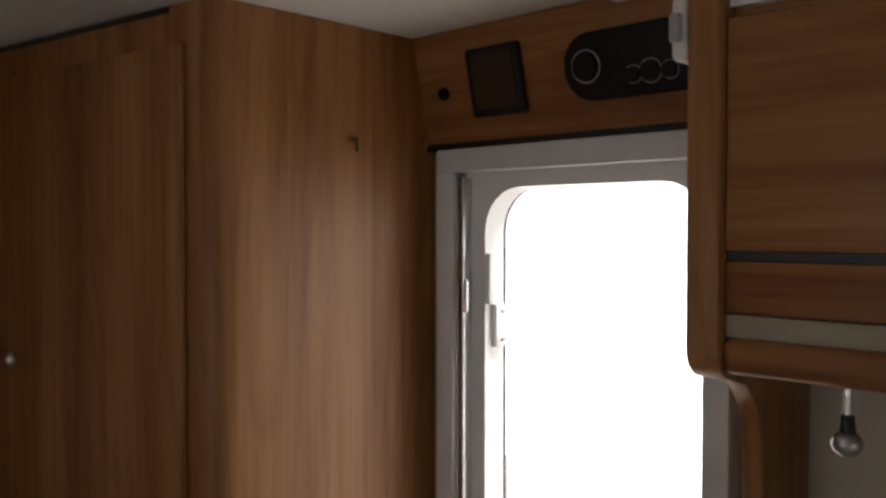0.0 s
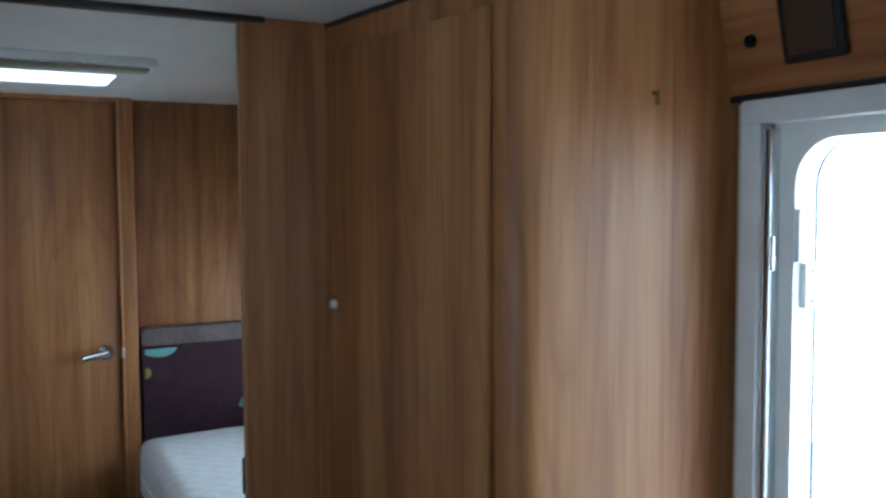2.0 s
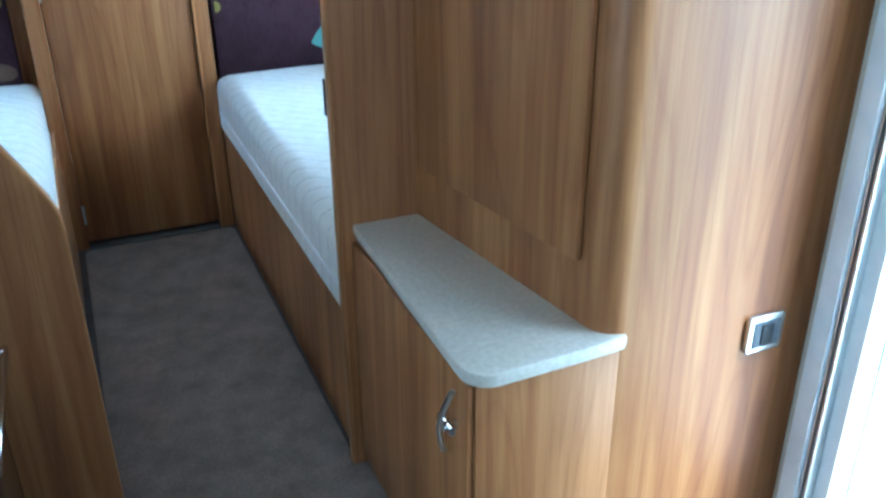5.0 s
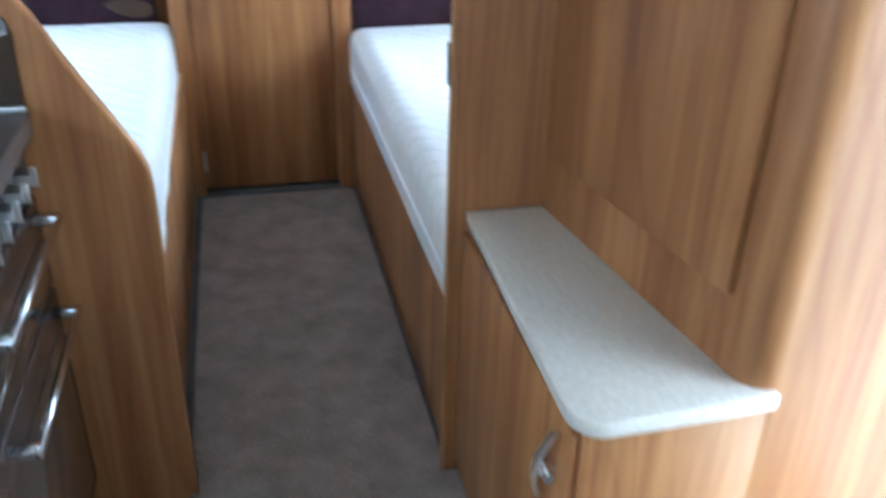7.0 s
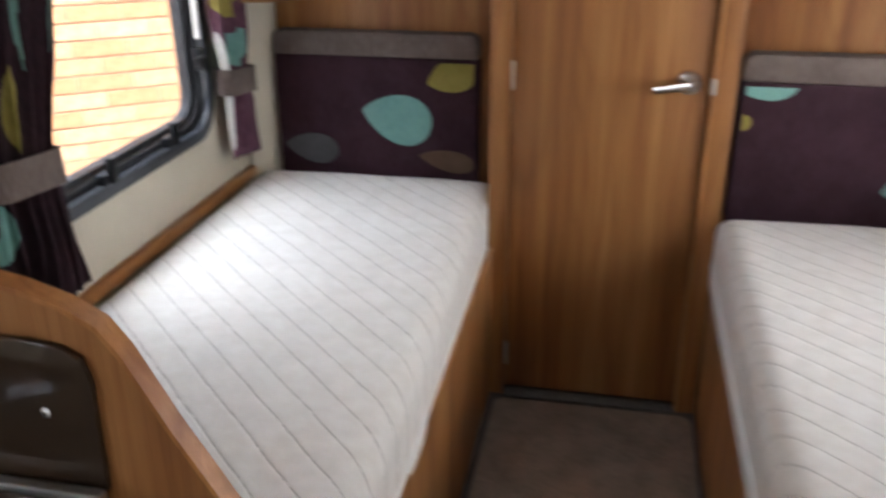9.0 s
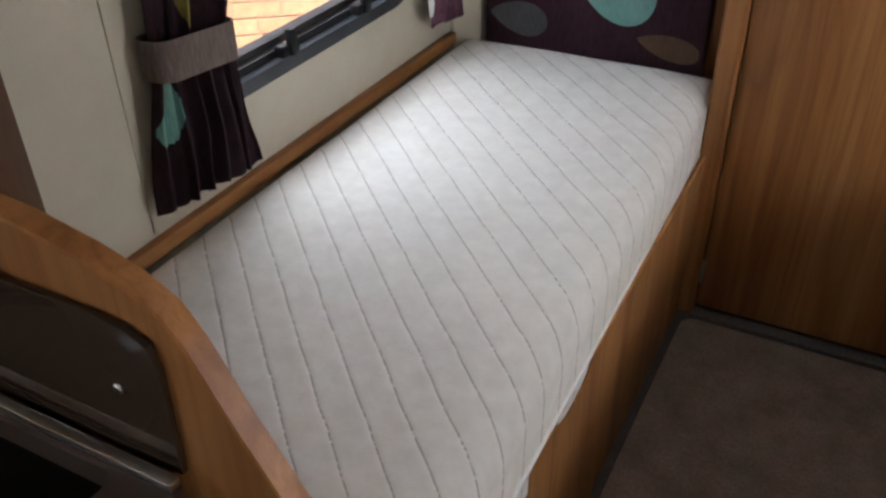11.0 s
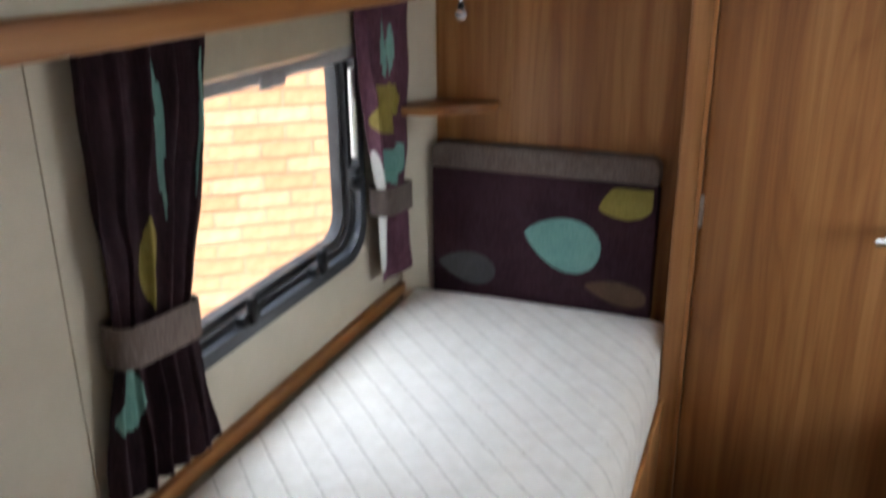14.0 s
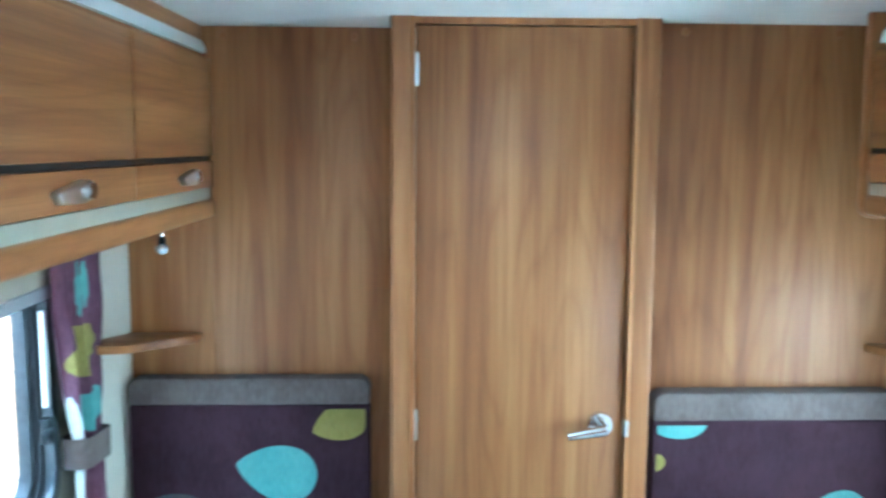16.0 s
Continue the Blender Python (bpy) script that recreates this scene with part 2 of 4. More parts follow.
def add_prism(bm, outline, axis, a, b):
    """An outline of two coordinates, drawn out along the third axis from a to b."""
    def at(u, v, w):
        return {"x": (w, u, v), "y": (u, w, v), "z": (u, v, w)}[axis]
    lo = [bm.verts.new(at(u, v, a)) for u, v in outline]
    hi = [bm.verts.new(at(u, v, b)) for u, v in outline]
    n = len(outline)
    bm.faces.new(lo)
    bm.faces.new(hi[::-1])
    for i in range(n):
        bm.faces.new((lo[i], hi[i], hi[(i + 1) % n], lo[(i + 1) % n]))
    bmesh.ops.recalc_face_normals(bm, faces=bm.faces)
    return bm


def prism(outline, axis, a, b, bevel=0.0):
    bm = add_prism(bmesh.new(), outline, axis, a, b)
    if bevel:
        ends = [e for e in bm.edges if e.calc_face_angle(0) > 1.2]
        bmesh.ops.bevel(bm, geom=ends, offset=bevel, segments=2, profile=0.5, affect="EDGES")
    return bm


def rounded(u0, u1, v0, v1, r, n=6):
    """The outline of a rectangle with round corners."""
    pts = []
    for cu, cv, a0 in ((u1 - r, v1 - r, 0), (u0 + r, v1 - r, 90), (u0 + r, v0 + r, 180), (u1 - r, v0 + r, 270)):
        for i in range(n + 1):
            a = radians(a0 + 90 * i / n)
            pts.append((cu + r * math.cos(a), cv + r * math.sin(a)))
    return pts


def add_ring(bm, outer, inner, axis, a, b):
    """A frame between two outlines with the same number of points."""
    def at(p, w):
        u, v = p
        return {"x": (w, u, v), "y": (u, w, v), "z": (u, v, w)}[axis]
    n = len(outer)
    rows = [[bm.verts.new(at(p, w)) for p in o] for o, w in ((outer, a), (outer, b), (inner, b), (inner, a))]
    for k in range(4):
        r, s = rows[k], rows[(k + 1) % 4]
        for i in range(n):
            bm.faces.new((r[i], s[i], s[(i + 1) % n], r[(i + 1) % n]))
    bmesh.ops.recalc_face_normals(bm, faces=bm.faces)
    return bm


def ring(outer, inner, axis, a, b):
    return add_ring(bmesh.new(), outer, inner, axis, a, b)


def add_rod(bm, p, q, r, r2=None, seg=14):
    p, q = Vector(p), Vector(q)
    turn = (q - p).to_track_quat("Z", "Y").to_matrix().to_4x4()
    bmesh.ops.create_cone(bm, cap_ends=True, segments=seg, radius1=r, radius2=r if r2 is None else r2, depth=(q - p).length,
                          matrix=Matrix.Translation((p + q) / 2) @ turn)
    return bm


def rod(p, q, r, r2=None, seg=14):
    return add_rod(bmesh.new(), p, q, r, r2, seg)


def ball(c, r, sx=1.0, sy=1.0, sz=1.0):
    bm = bmesh.new()
    bmesh.ops.create_uvsphere(bm, u_segments=18, v_segments=12, radius=r, matrix=Matrix.LocRotScale(c, None, (sx, sy, sz)))
    return bm


def mesh_object(name, bm, material, smooth=True):
    me = bpy.data.meshes.new(name)
    if smooth:
        for f in bm.faces:
            f.smooth = True
        for e in bm.edges:
            if len(e.link_faces) == 2 and e.calc_face_angle(0) > radians(40):
                e.smooth = False
    bm.to_mesh(me)
    bm.free()
    me.materials.append(material)
    return new(name, me)


def part(name, bm, material, parent, label=""):
    ob = mesh_object(name, bm, material)
    ob.parent = parent
    ob.matrix_parent_inverse = parent.matrix_world.inverted()
    return tagged(ob, label) if label else ob


def thing(name, label, category, at=(0, 0, 0), group="", kind=""):
    ob = new(name)
    ob.empty_display_size = 0.05
    ob.matrix_world = Matrix.Translation(at)
    return tagged(ob, label, category, group, kind)


def structure(name, bm, material, label=""):
    return tagged(mesh_object(name, bm, material), label, "", "", "structure")


# ---- the shell ----
CEIL, XL, XR, YE, YER, YF = 1.950, -0.81, 1.31, 3.60, 3.462, -2.2
WIN_L = (2.486, 3.268, 0.838, 1.398)
# next: unseen opening in the left wall, added to let the fill lamp in
FILL_WIN = (0.25, 0.95, 1.06, 1.42)
WIN_R = (2.25, 3.20, 0.85, 1.39)
DOOR = (0.50, 0.975, 0.10, 1.685)

structure("floor", box(XL - 0.05, XR + 0.05, YF - 0.05, YE + 0.9, -0.05, 0.0, 0), mottled("dark_floor_board", (0.05, 0.04, 0.035), (0.08, 0.065, 0.055), 12, 0.7))


def wall_with_hole(x0, x1, y0, y1, hole):
    h0, h1, z0, z1 = hole
    bm = bmesh.new()
    add_box(bm, x0, x1, y0, h0, 0, 2.06)
    add_box(bm, x0, x1, h1, y1, 0, 2.06)
    add_box(bm, x0, x1, h0, h1, 0, z0)
    add_box(bm, x0, x1, h0, h1, z1, 2.06)
    return bm


left = wall_with_hole(XL - 0.04, XL, 1.4, YE + 0.9, WIN_L)
for y0, y1, z0, z1 in ((YF - 0.04, FILL_WIN[0], 0, 2.06), (FILL_WIN[1], 1.4, 0, 2.06), (FILL_WIN[0], FILL_WIN[1], 0, FILL_WIN[2]), (FILL_WIN[0], FILL_WIN[1], FILL_WIN[3], 2.06)):
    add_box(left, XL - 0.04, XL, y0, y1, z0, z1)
structure("wall_left", left, CREAM, "cream wallboard with a window")
right = wall_with_hole(XR, XR + 0.04, 1.4, YE + 0.9, WIN_R)
for y0, y1, z0, z1 in ((YF - 0.04, DOOR[0], 0, 2.06), (DOOR[1], 1.4, 0, 2.06), (DOOR[0], DOOR[1], 0, DOOR[2]), (DOOR[0], DOOR[1], DOOR[3], 2.06)):
    add_box(right, XR, XR + 0.04, y0, y1, z0, z1)
structure("wall_right", right, CREAM, "cream wallboard with the entrance opening")
front = bmesh.new()
for x0, x1, z0, z1 in ((XL, -0.6, 0, 2.06), (1.0, XR, 0, 2.06), (-0.6, 1.0, 0, 0.95), (-0.6, 1.0, 1.55, 2.06)):
    add_box(front, x0, x1, YF - 0.04, YF, z0, z1)
structure("wall_front", front, CREAM)
structure("wall_back", box(XL, XR, YE + 0.86, YE + 0.9, 0, 2.06, 0), CREAM)
roof = bmesh.new()
RL = (0.06, 0.42, 2.60, 2.88)
for x0, x1, y0, y1 in ((XL - 0.04, RL[0], YF - 0.04, YE + 0.9), (RL[1], XR + 0.04, YF - 0.04, YE + 0.9), (RL[0], RL[1], YF - 0.04, RL[2]), (RL[0], RL[1], RL[3], YE + 0.9)):
    add_box(roof, x0, x1, y0, y1, CEIL, CEIL + 0.09)
structure("ceiling", roof, CEILING, "off-white ceiling board")

# carpet with round far corners, and the dark strip at the washroom door
structure("carpet", prism(rounded(-0.018, 0.560, 1.726, 3.352, 0.035), "z", 0.001, 0.014, 0.003), CARPET, "taupe cut-pile carpet, slightly worn")
structure("carpet_front", prism(rounded(-0.165, 0.609, -2.15, 1.7255, 0.004), "z", 0.001, 0.014, 0.0), CARPET, "taupe cut-pile carpet")
structure("threshold", box(0.0, 0.515, 3.372, 3.415, 0.001, 0.013, 0.004), mottled("grey_carpet_edging", (0.085, 0.078, 0.070), (0.13, 0.12, 0.11), 120, 0.95, 0.4, 200))

# end partition: wall panels each side, jambs that stand proud, a header
for i, (x0, x1, yw) in enumerate(((-0.52, -0.056, YE), (0.572, XR, YER)), 1):
    structure("wall_end_%d" % i, box(x0, x1, yw, yw + 0.02, 0, CEIL, 0.001), WOOD_Z if i == 1 else WOOD_Z2, "walnut laminate end panel")
structure("corner_post", prism([(XL, 3.49), (XL + 0.012, 3.49), (-0.738, 3.575), (-0.732, 3.605), (XL, 3.605)], "z", 0.45, 1.50, 0.003), CREAM, "cream moulded post in the corner")
structure("wall_end_3", box(-0.742, -0.521, YE + 0.006, YE + 0.02, 0, CEIL, 0.001), WOOD_Z2, "walnut laminate end panel in the corner")
for i, (x0, x1) in enumerate(((-0.056, -0.004), (0.516, 0.572)), 1):
    jamb = structure("door_jamb_%d" % i, prism(rounded(x0, x1, 3.392, YE + 0.02, 0.008, 3), "z", 0, CEIL), WOOD_Z2, "walnut laminate door jamb")
    inner = x1 if i == 1 else x0
    part("edging", box(inner - 0.005, inner + 0.005, 3.386, 3.394, 0.0, CEIL, 0.002), EDGE, jamb)
structure("door_header", box(-0.004, 0.516, 3.40, 3.46, 1.934, CEIL, 0.001), EDGE)
structure("washroom_side_1", box(-0.056, -0.036, YE + 0.02, YE + 0.86, 0, CEIL, 0), WOOD_Z)

# ---- washroom door ----
door = thing("washroom_door", "closed walnut laminate washroom door with a chrome lever handle", "door", (0, 3.41, 0), kind="structure")
part("door_leaf", box(0.002, 0.510, 3.402, 3.432, 0.026, 1.931, 0.003), WOOD_Z, door)
for z in (1.831, 0.986, 0.14):
    hinge = part("hinge", box(-0.004, 0.009, 3.3965, 3.4035, z - 0.038, z + 0.038, 0.002), SATIN, door, "satin metal hinge")
handle = part("door_handle", rod((0.453, 3.402, 0.985), (0.453, 3.390, 0.985), 0.033, 0.029, 28), CHROME, door, "chrome lever handle on a round rose")
lever = rod((0.453, 3.392, 0.985), (0.453, 3.352, 0.985), 0.012)
add_rod(lever, (0.456, 3.352, 0.985), (0.366, 3.346, 0.972), 0.013, 0.010)
part("lever", lever, CHROME, handle)
part("latch_plate", box(0.509, 0.519, 3.382, 3.402, 0.958, 0.998, 0.002), SATIN, door)


# ---- beds ----
def bed(name, x_front, x_wall, y0, y1, slot, label):
    """A fixed bed: front board with a finger slot, side rail and deck."""
    ob = thing(name, label, "bed", (x_front, y0, 0))
    s = 1 if x_wall > x_front else -1
    top = 0.482
    outline = [(y0, 0.0), (y1, 0.0), (y1, top), (slot + 0.09, top)]
    for i in range(7):
        a = math.pi * i / 6
        outline.append((slot + 0.085 * math.cos(a), top - 0.012 - 0.028 * math.sin(a)))
    outline += [(slot - 0.09, top), (y0, top)]
    xs = sorted((x_front, x_front + 0.016 * s))
    part("front_board", prism(outline, "x", *xs), WOOD_Z2, ob, "walnut laminate board with a finger slot")
    xs = sorted((x_front - 0.003 * s, x_front + 0.004 * s))
    part("edging", box(*xs, y0, slot - 0.09, top, top + 0.005, 0.001), EDGE, ob)
    part("edging", box(*xs, slot + 0.09, y1, top, top + 0.005, 0.001), EDGE, ob)
    xs = sorted((x_front + 0.03 * s, x_wall - 0.002 * s))
    part("deck", box(*xs, y0, y1, 0.40, 0.425, 0.002), WOOD_Y, ob)
    xs = sorted((x_front + 0.10 * s, x_front + 0.12 * s))
    part("plinth", box(*xs, y0, y1, 0.001, 0.40, 0.0), WOOD_Y, ob)
    return ob


bed("bed_base", -0.042, XL, 1.790, 3.596, 2.47, "walnut laminate fixed bed base beside the carpet")
bed("bed_base", 0.574, XR, 1.756, YER - 0.003, 2.50, "walnut laminate fixed bed base behind the partition")


def mattress(x0, x1, y0, y1, z0, z1, taper=0.0):
    ob = thing("mattress", "white quilted mattress with slanting grey stitching, bare", "mattress", ((x0 + x1) / 2, (y0 + y1) / 2, z0), "mattresses on the beds")
    bm = bmesh.new()
    nx, ny, r = 26, 56, 0.055
    top = []
    for j in range(ny + 1):
        row = []
        for i in range(nx + 1):
            u, v = i / nx, j / ny
            x, y = x0 + (x1 - x0) * (0.5 - 0.5 * math.cos(math.pi * u)), y0 + (y1 - y0) * (0.5 - 0.5 * math.cos(math.pi * v) * (0.7 + 0.3 * abs(2 * v - 1)))
            d = min(x - x0, x1 - x, y - y0, y1 - y)
            k = max(0.0, 1 - d / r)
            z = z1 - r * (1 - math.sqrt(max(0.0, 1 - k * k))) + 0.006 * math.sin(math.pi * u) + 0.003 * noise.noise((x * 5, y * 5, 0))
            row.append(bm.verts.new((x - taper * v * u, y, z)))
        top.append(row)
    for j in range(ny):
        for i in range(nx):
            bm.faces.new((top[j][i], top[j][i + 1], top[j + 1][i + 1], top[j + 1][i]))
    rim = top[0] + [top[j][nx] for j in range(1, ny + 1)] + [top[ny][i] for i in range(nx - 1, -1, -1)] + [top[j][0] for j in range(ny - 1, 0, -1)]
    last = rim
    for step in range(1, 5):
        z = z1 - r + (z0 - z1 + r) * step / 4
        low = [bm.verts.new((v.co.x, v.co.y, z)) for v in rim]
        for i in range(len(rim)):
            bm.faces.new((last[i], low[i], low[(i + 1) % len(rim)], last[(i + 1) % len(rim)]))
        last = low
    bm.faces.new(last[::-1])
    bmesh.ops.recalc_face_normals(bm, faces=bm.faces)
    part("cover", bm, MATTRESS, ob)
    o = rounded(x0 - 0.004, x1 + 0.004, y0, y1, 0.02, 3)
    i = rounded(x0 + 0.01, x1 - 0.01, y0 + 0.014, y1 - 0.014, 0.02, 3)
    o, i = ([(u - taper * (u - x0) / (x1 - x0) * (v - y0) / (y1 - y0), v) for u, v in line] for line in (o, i))
    part("piping", ring(o, i, "z", z0 + 0.058, z0 + 0.066), WHITE, ob, "white corded seam")
    return ob


mattress(XL + 0.020, -0.034, 1.792, 3.547, 0.426, 0.643, 0.026)
mattress(0.566, 1.285, 1.762, 3.398, 0.426, 0.636)


# ---- padded headboards ----
def egg(cx, cz, w, h, lean=0.0, point=0.3, n=30):
    """A leaf outline: round at one end, drawn to a soft point at the other."""
    pts = []
    for i in range(n):
        a = 2 * math.pi * i / n
        u, v = 0.5 * w * math.cos(a), 0.56 * h * math.sin(a) * ((1.02 + math.cos(a)) / 2.02) ** point
        pts.append((cx + u * math.cos(lean) - v * math.sin(lean), cz + u * math.sin(lean) + v * math.cos(lean)))
    return pts


def clipped(pts, u0, u1, v0, v1):
    return [(min(max(u, u0), u1), min(max(v, v0), v1)) for u, v in pts]


def tidy(pts):
    out = []
    for p in pts:
        if not out or math.dist(p, out[-1]) > 1e-5:
            out.append(p)
    return out[:-1] if math.dist(out[0], out[-1]) < 1e-5 else out


def headboard(x0, x1, yf, yb, leaves):
    ob = thing("headboard", "aubergine padded headboard with leaf print and ribbed grey-brown top band", "headboard", ((x0 + x1) / 2, yb, 0.64), "padded headboards")
    part("pad", prism([(x0, 0.61), (x1, 0.61), (x1, 0.992), (x0, 0.992)], "y", yf, yb, 0.010), PURPLE, ob, "aubergine fabric pad")
    top = [(x0, 0.990), (x1, 0.990)]
    for cx, a0 in ((x1 - 0.03, 0), (x0 + 0.03, 90)):
        for i in range(6):
            a = radians(a0 + 18 * i)
            top.append((cx + 0.03 * math.cos(a), 1.032 + 0.03 * math.sin(a)))
    part("top_band", prism(top, "y", yf - 0.004, yb, 0.010), BAND, ob, "ribbed grey-brown band")
    for cx, cz, w, h, lean, m in leaves:
        pts = tidy(clipped(egg(cx, cz, w, h, lean), x0 + 0.012, x1 - 0.012, 0.622, 0.980))
        part("leaf_patch", prism(pts, "y", yf - 0.0025, yf + 0.001), m, ob)
    return ob


headboard(-0.730, -0.112, 3.548, YE - 0.001, ((-0.355, 0.812, 0.212, 0.160, -0.22, TEAL), (-0.190, 0.945, 0.150, 0.110, 0.35, OLIVE),
                                               (-0.625, 0.710, 0.170, 0.100, -0.1, SLATE), (-0.205, 0.690, 0.170, 0.070, -0.15, UMBER)))
headboard(0.584, 1.200, 3.402, YER - 0.001, ((0.645, 0.985, 0.150, 0.085, 0.1, TEAL), (1.045, 0.745, 0.180, 0.125, 0.3, TEAL), (0.588, 0.885, 0.06, 0.045, 0.2, OLIVE)))

# ---- corner shelves ----
for sx, xw, xe, yw in ((1, XL + 0.001, -0.546, YE), (-1, XR - 0.001, 1.13, YER)):
    out = [(xw, yw - 0.001), (xe, yw - 0.001), (xe - sx * 0.01, yw - 0.035), (xw + sx * 0.12, yw - 0.15), (xw, yw - 0.17)]
    sh = tagged(mesh_object("corner_shelf", prism(out, "z", 1.150, 1.171, 0.003), WOOD_X), "small walnut laminate corner shelf on the wall", "shelf", "corner shelves")


# ---- overhead lockers ----
def locker(name, xf, xw, doors, z0, label, ends=(), k=1.0, cz=1.867):
    """A row of overhead locker doors between dark grooves, over a cream strip and a wooden rail."""
    s = 1 if xw > xf else -1
    ya, yb = doors[0][0], doors[-1][1]
    ob = thing(name, label, "locker", ((xf + xw) / 2, (ya + yb) / 2, z0))

    def span(a, b):
        return sorted((xf + a * s, xf + b * s))
    depth = abs(xw - xf) - 0.001
    part("body", box(*span(0.022, depth), ya, yb, z0 + 0.012, CEIL - 0.001, 0), WOOD_Y, ob)
    part("bottom_rail", box(*span(-0.004, 0.03), ya, yb, z0, z0 + 0.048 * k, 0.010, 3), WOOD_Y, ob)
    part("cream_strip", box(*span(0.006, 0.024), ya, yb, z0 + 0.048 * k, z0 + 0.078 * k, 0.001), CREAM_TRIM, ob, "cream inset strip")
    bow = [(xf + 0.010 * s, cz + 0.014)]
    for i in range(9):
        a = radians(90 * i / 8)
        bow.append((xf + (0.010 + 0.09 * (1 - math.cos(a))) * s, cz + 0.014 + (CEIL - 0.002 - cz - 0.014) * math.sin(a)))
    bow.append((xf + 0.10 * s, cz + 0.014))
    part("cornice", prism(tidy(bow), "y", ya, yb), WHITE, ob, "curved white cornice")
    for y0, y1, hy in doors:
        d = part("locker_door", box(*span(0.0, 0.020), y0 + 0.0015, y1 - 0.0015, z0 + 0.162 * k, cz, 0.003), WOOD_Y, ob)
        part("inlay", box(*span(0.007, 0.019), y0 + 0.0015, y1 - 0.0015, z0 + 0.150 * k, z0 + 0.161 * k, 0), DARK_INLAY, d, "dark groove")
        part("lower_panel", box(*span(0.0, 0.020), y0 + 0.0015, y1 - 0.0015, z0 + 0.080 * k, z0 + 0.149 * k, 0.003), WOOD_Y, d)
        if hy:
            hz = z0 + 0.114 * k
            out = [(hy - 0.066, hz - 0.004), (hy - 0.050, hz - 0.017), (hy + 0.030, hz - 0.019), (hy + 0.058, hz - 0.014), (hy + 0.068, hz), (hy + 0.058, hz + 0.016),
                   (hy + 0.030, hz + 0.018), (hy - 0.040, hz + 0.008), (hy - 0.066, hz + 0.003)]
            xs = span(-0.016, -0.001)
            h = part("handle", prism(out, "x", *xs, 0.004), SATIN, d, "satin metal pull with a push button")
            part("button", rod((xf - 0.015 * s, hy + 0.044, hz), (xf - 0.023 * s, hy + 0.044, hz), 0.013), CHROME, h)
    for y0, y1 in ends:
        xs = sorted((xf - 0.012 * s, xw))
        r = rounded(*xs, z0 - 0.010, CEIL + 0.03, 0.035, 5)
        r = [(u, min(v, CEIL - 0.001)) for u, v in r]
        part("end_panel", prism(tidy(r), "y", y0, y1, 0.003), WOOD_Z, ob)
    return ob


lk = locker("overhead_locker", -0.510, XL + 0.05, ((1.262, 1.855, 1.58), (1.855, 2.447, 2.160), (2.447, 3.040, 2.735), (3.040, 3.594, 3.36)), 1.473,
       "walnut laminate overhead lockers with satin metal pulls", k=0.95)
# the row stands slightly askew to the wall
lk.matrix_world = Matrix.Translation((-0.51, 3.596, 0)) @ Matrix.Rotation(radians(-1.7), 4, "Z") @ Matrix.Translation((0.51, -3.596, 0)) @ lk.matrix_world
locker("overhead_locker", 0.995, XR, ((1.77, 2.52, 2.2), (2.52, 3.25, 2.95)), 1.512, "walnut laminate overhead lockers above the bed", ((3.25, 3.27),), 0.90, 1.87)
locker("overhead_locker", 1.03, XR, ((-0.85, -0.25, -0.5), (-0.25, 0.362, 0)), 1.432, "walnut laminate overhead lockers beside the entrance", ((0.362, 0.402),), 0.85, 1.827)


def pull_lamp(x, y, z, zt):
    ob = thing("reading_lamp", "small chrome drop lamp with a clear bulb under the locker", "lamp", (x, y, zt), "drop lamps under the lockers")
    part("stem", rod((x, y, zt), (x, y, z + 0.03), 0.004), CHROME, ob)
    part("collar", rod((x, y, z + 0.030), (x, y, z + 0.010), 0.007, 0.009), BLACK, ob, "dark lamp holder")
    part("bulb", ball((x, y, z), 0.016, 1, 1, 0.9), BULB, ob, "silvered round bulb")


pull_lamp(-0.596, 3.43, 1.409, 1.483)
pull_lamp(1.05, 0.235, 1.372, 1.434)
lamp = thing("wall_switch_box", "small white plastic box on the locker end panel", "switch", (1.10, 0.372, 1.80))
part("housing", box(1.015, 1.06, 0.403, 0.422, 1.785, 1.860, 0.008, 3), WHITE, lamp)
part("button", box(1.005, 1.016, 0.406, 0.419, 1.805, 1.838, 0.003), GREY_PLASTIC, lamp)

# board under the front locker, narrowing downwards
out = [(XR, 1.4215), (1.06, 1.4215), (1.115, 1.406), (1.142, 1.378), (1.156, 1.34), (1.163, 1.28), (1.166, 1.1), (1.166, 0.0), (XR, 0.0)]
structure("side_board", prism(out, "y", 0.372, 0.398, 0.003), WOOD_Z, "walnut laminate upright board beside the entrance")


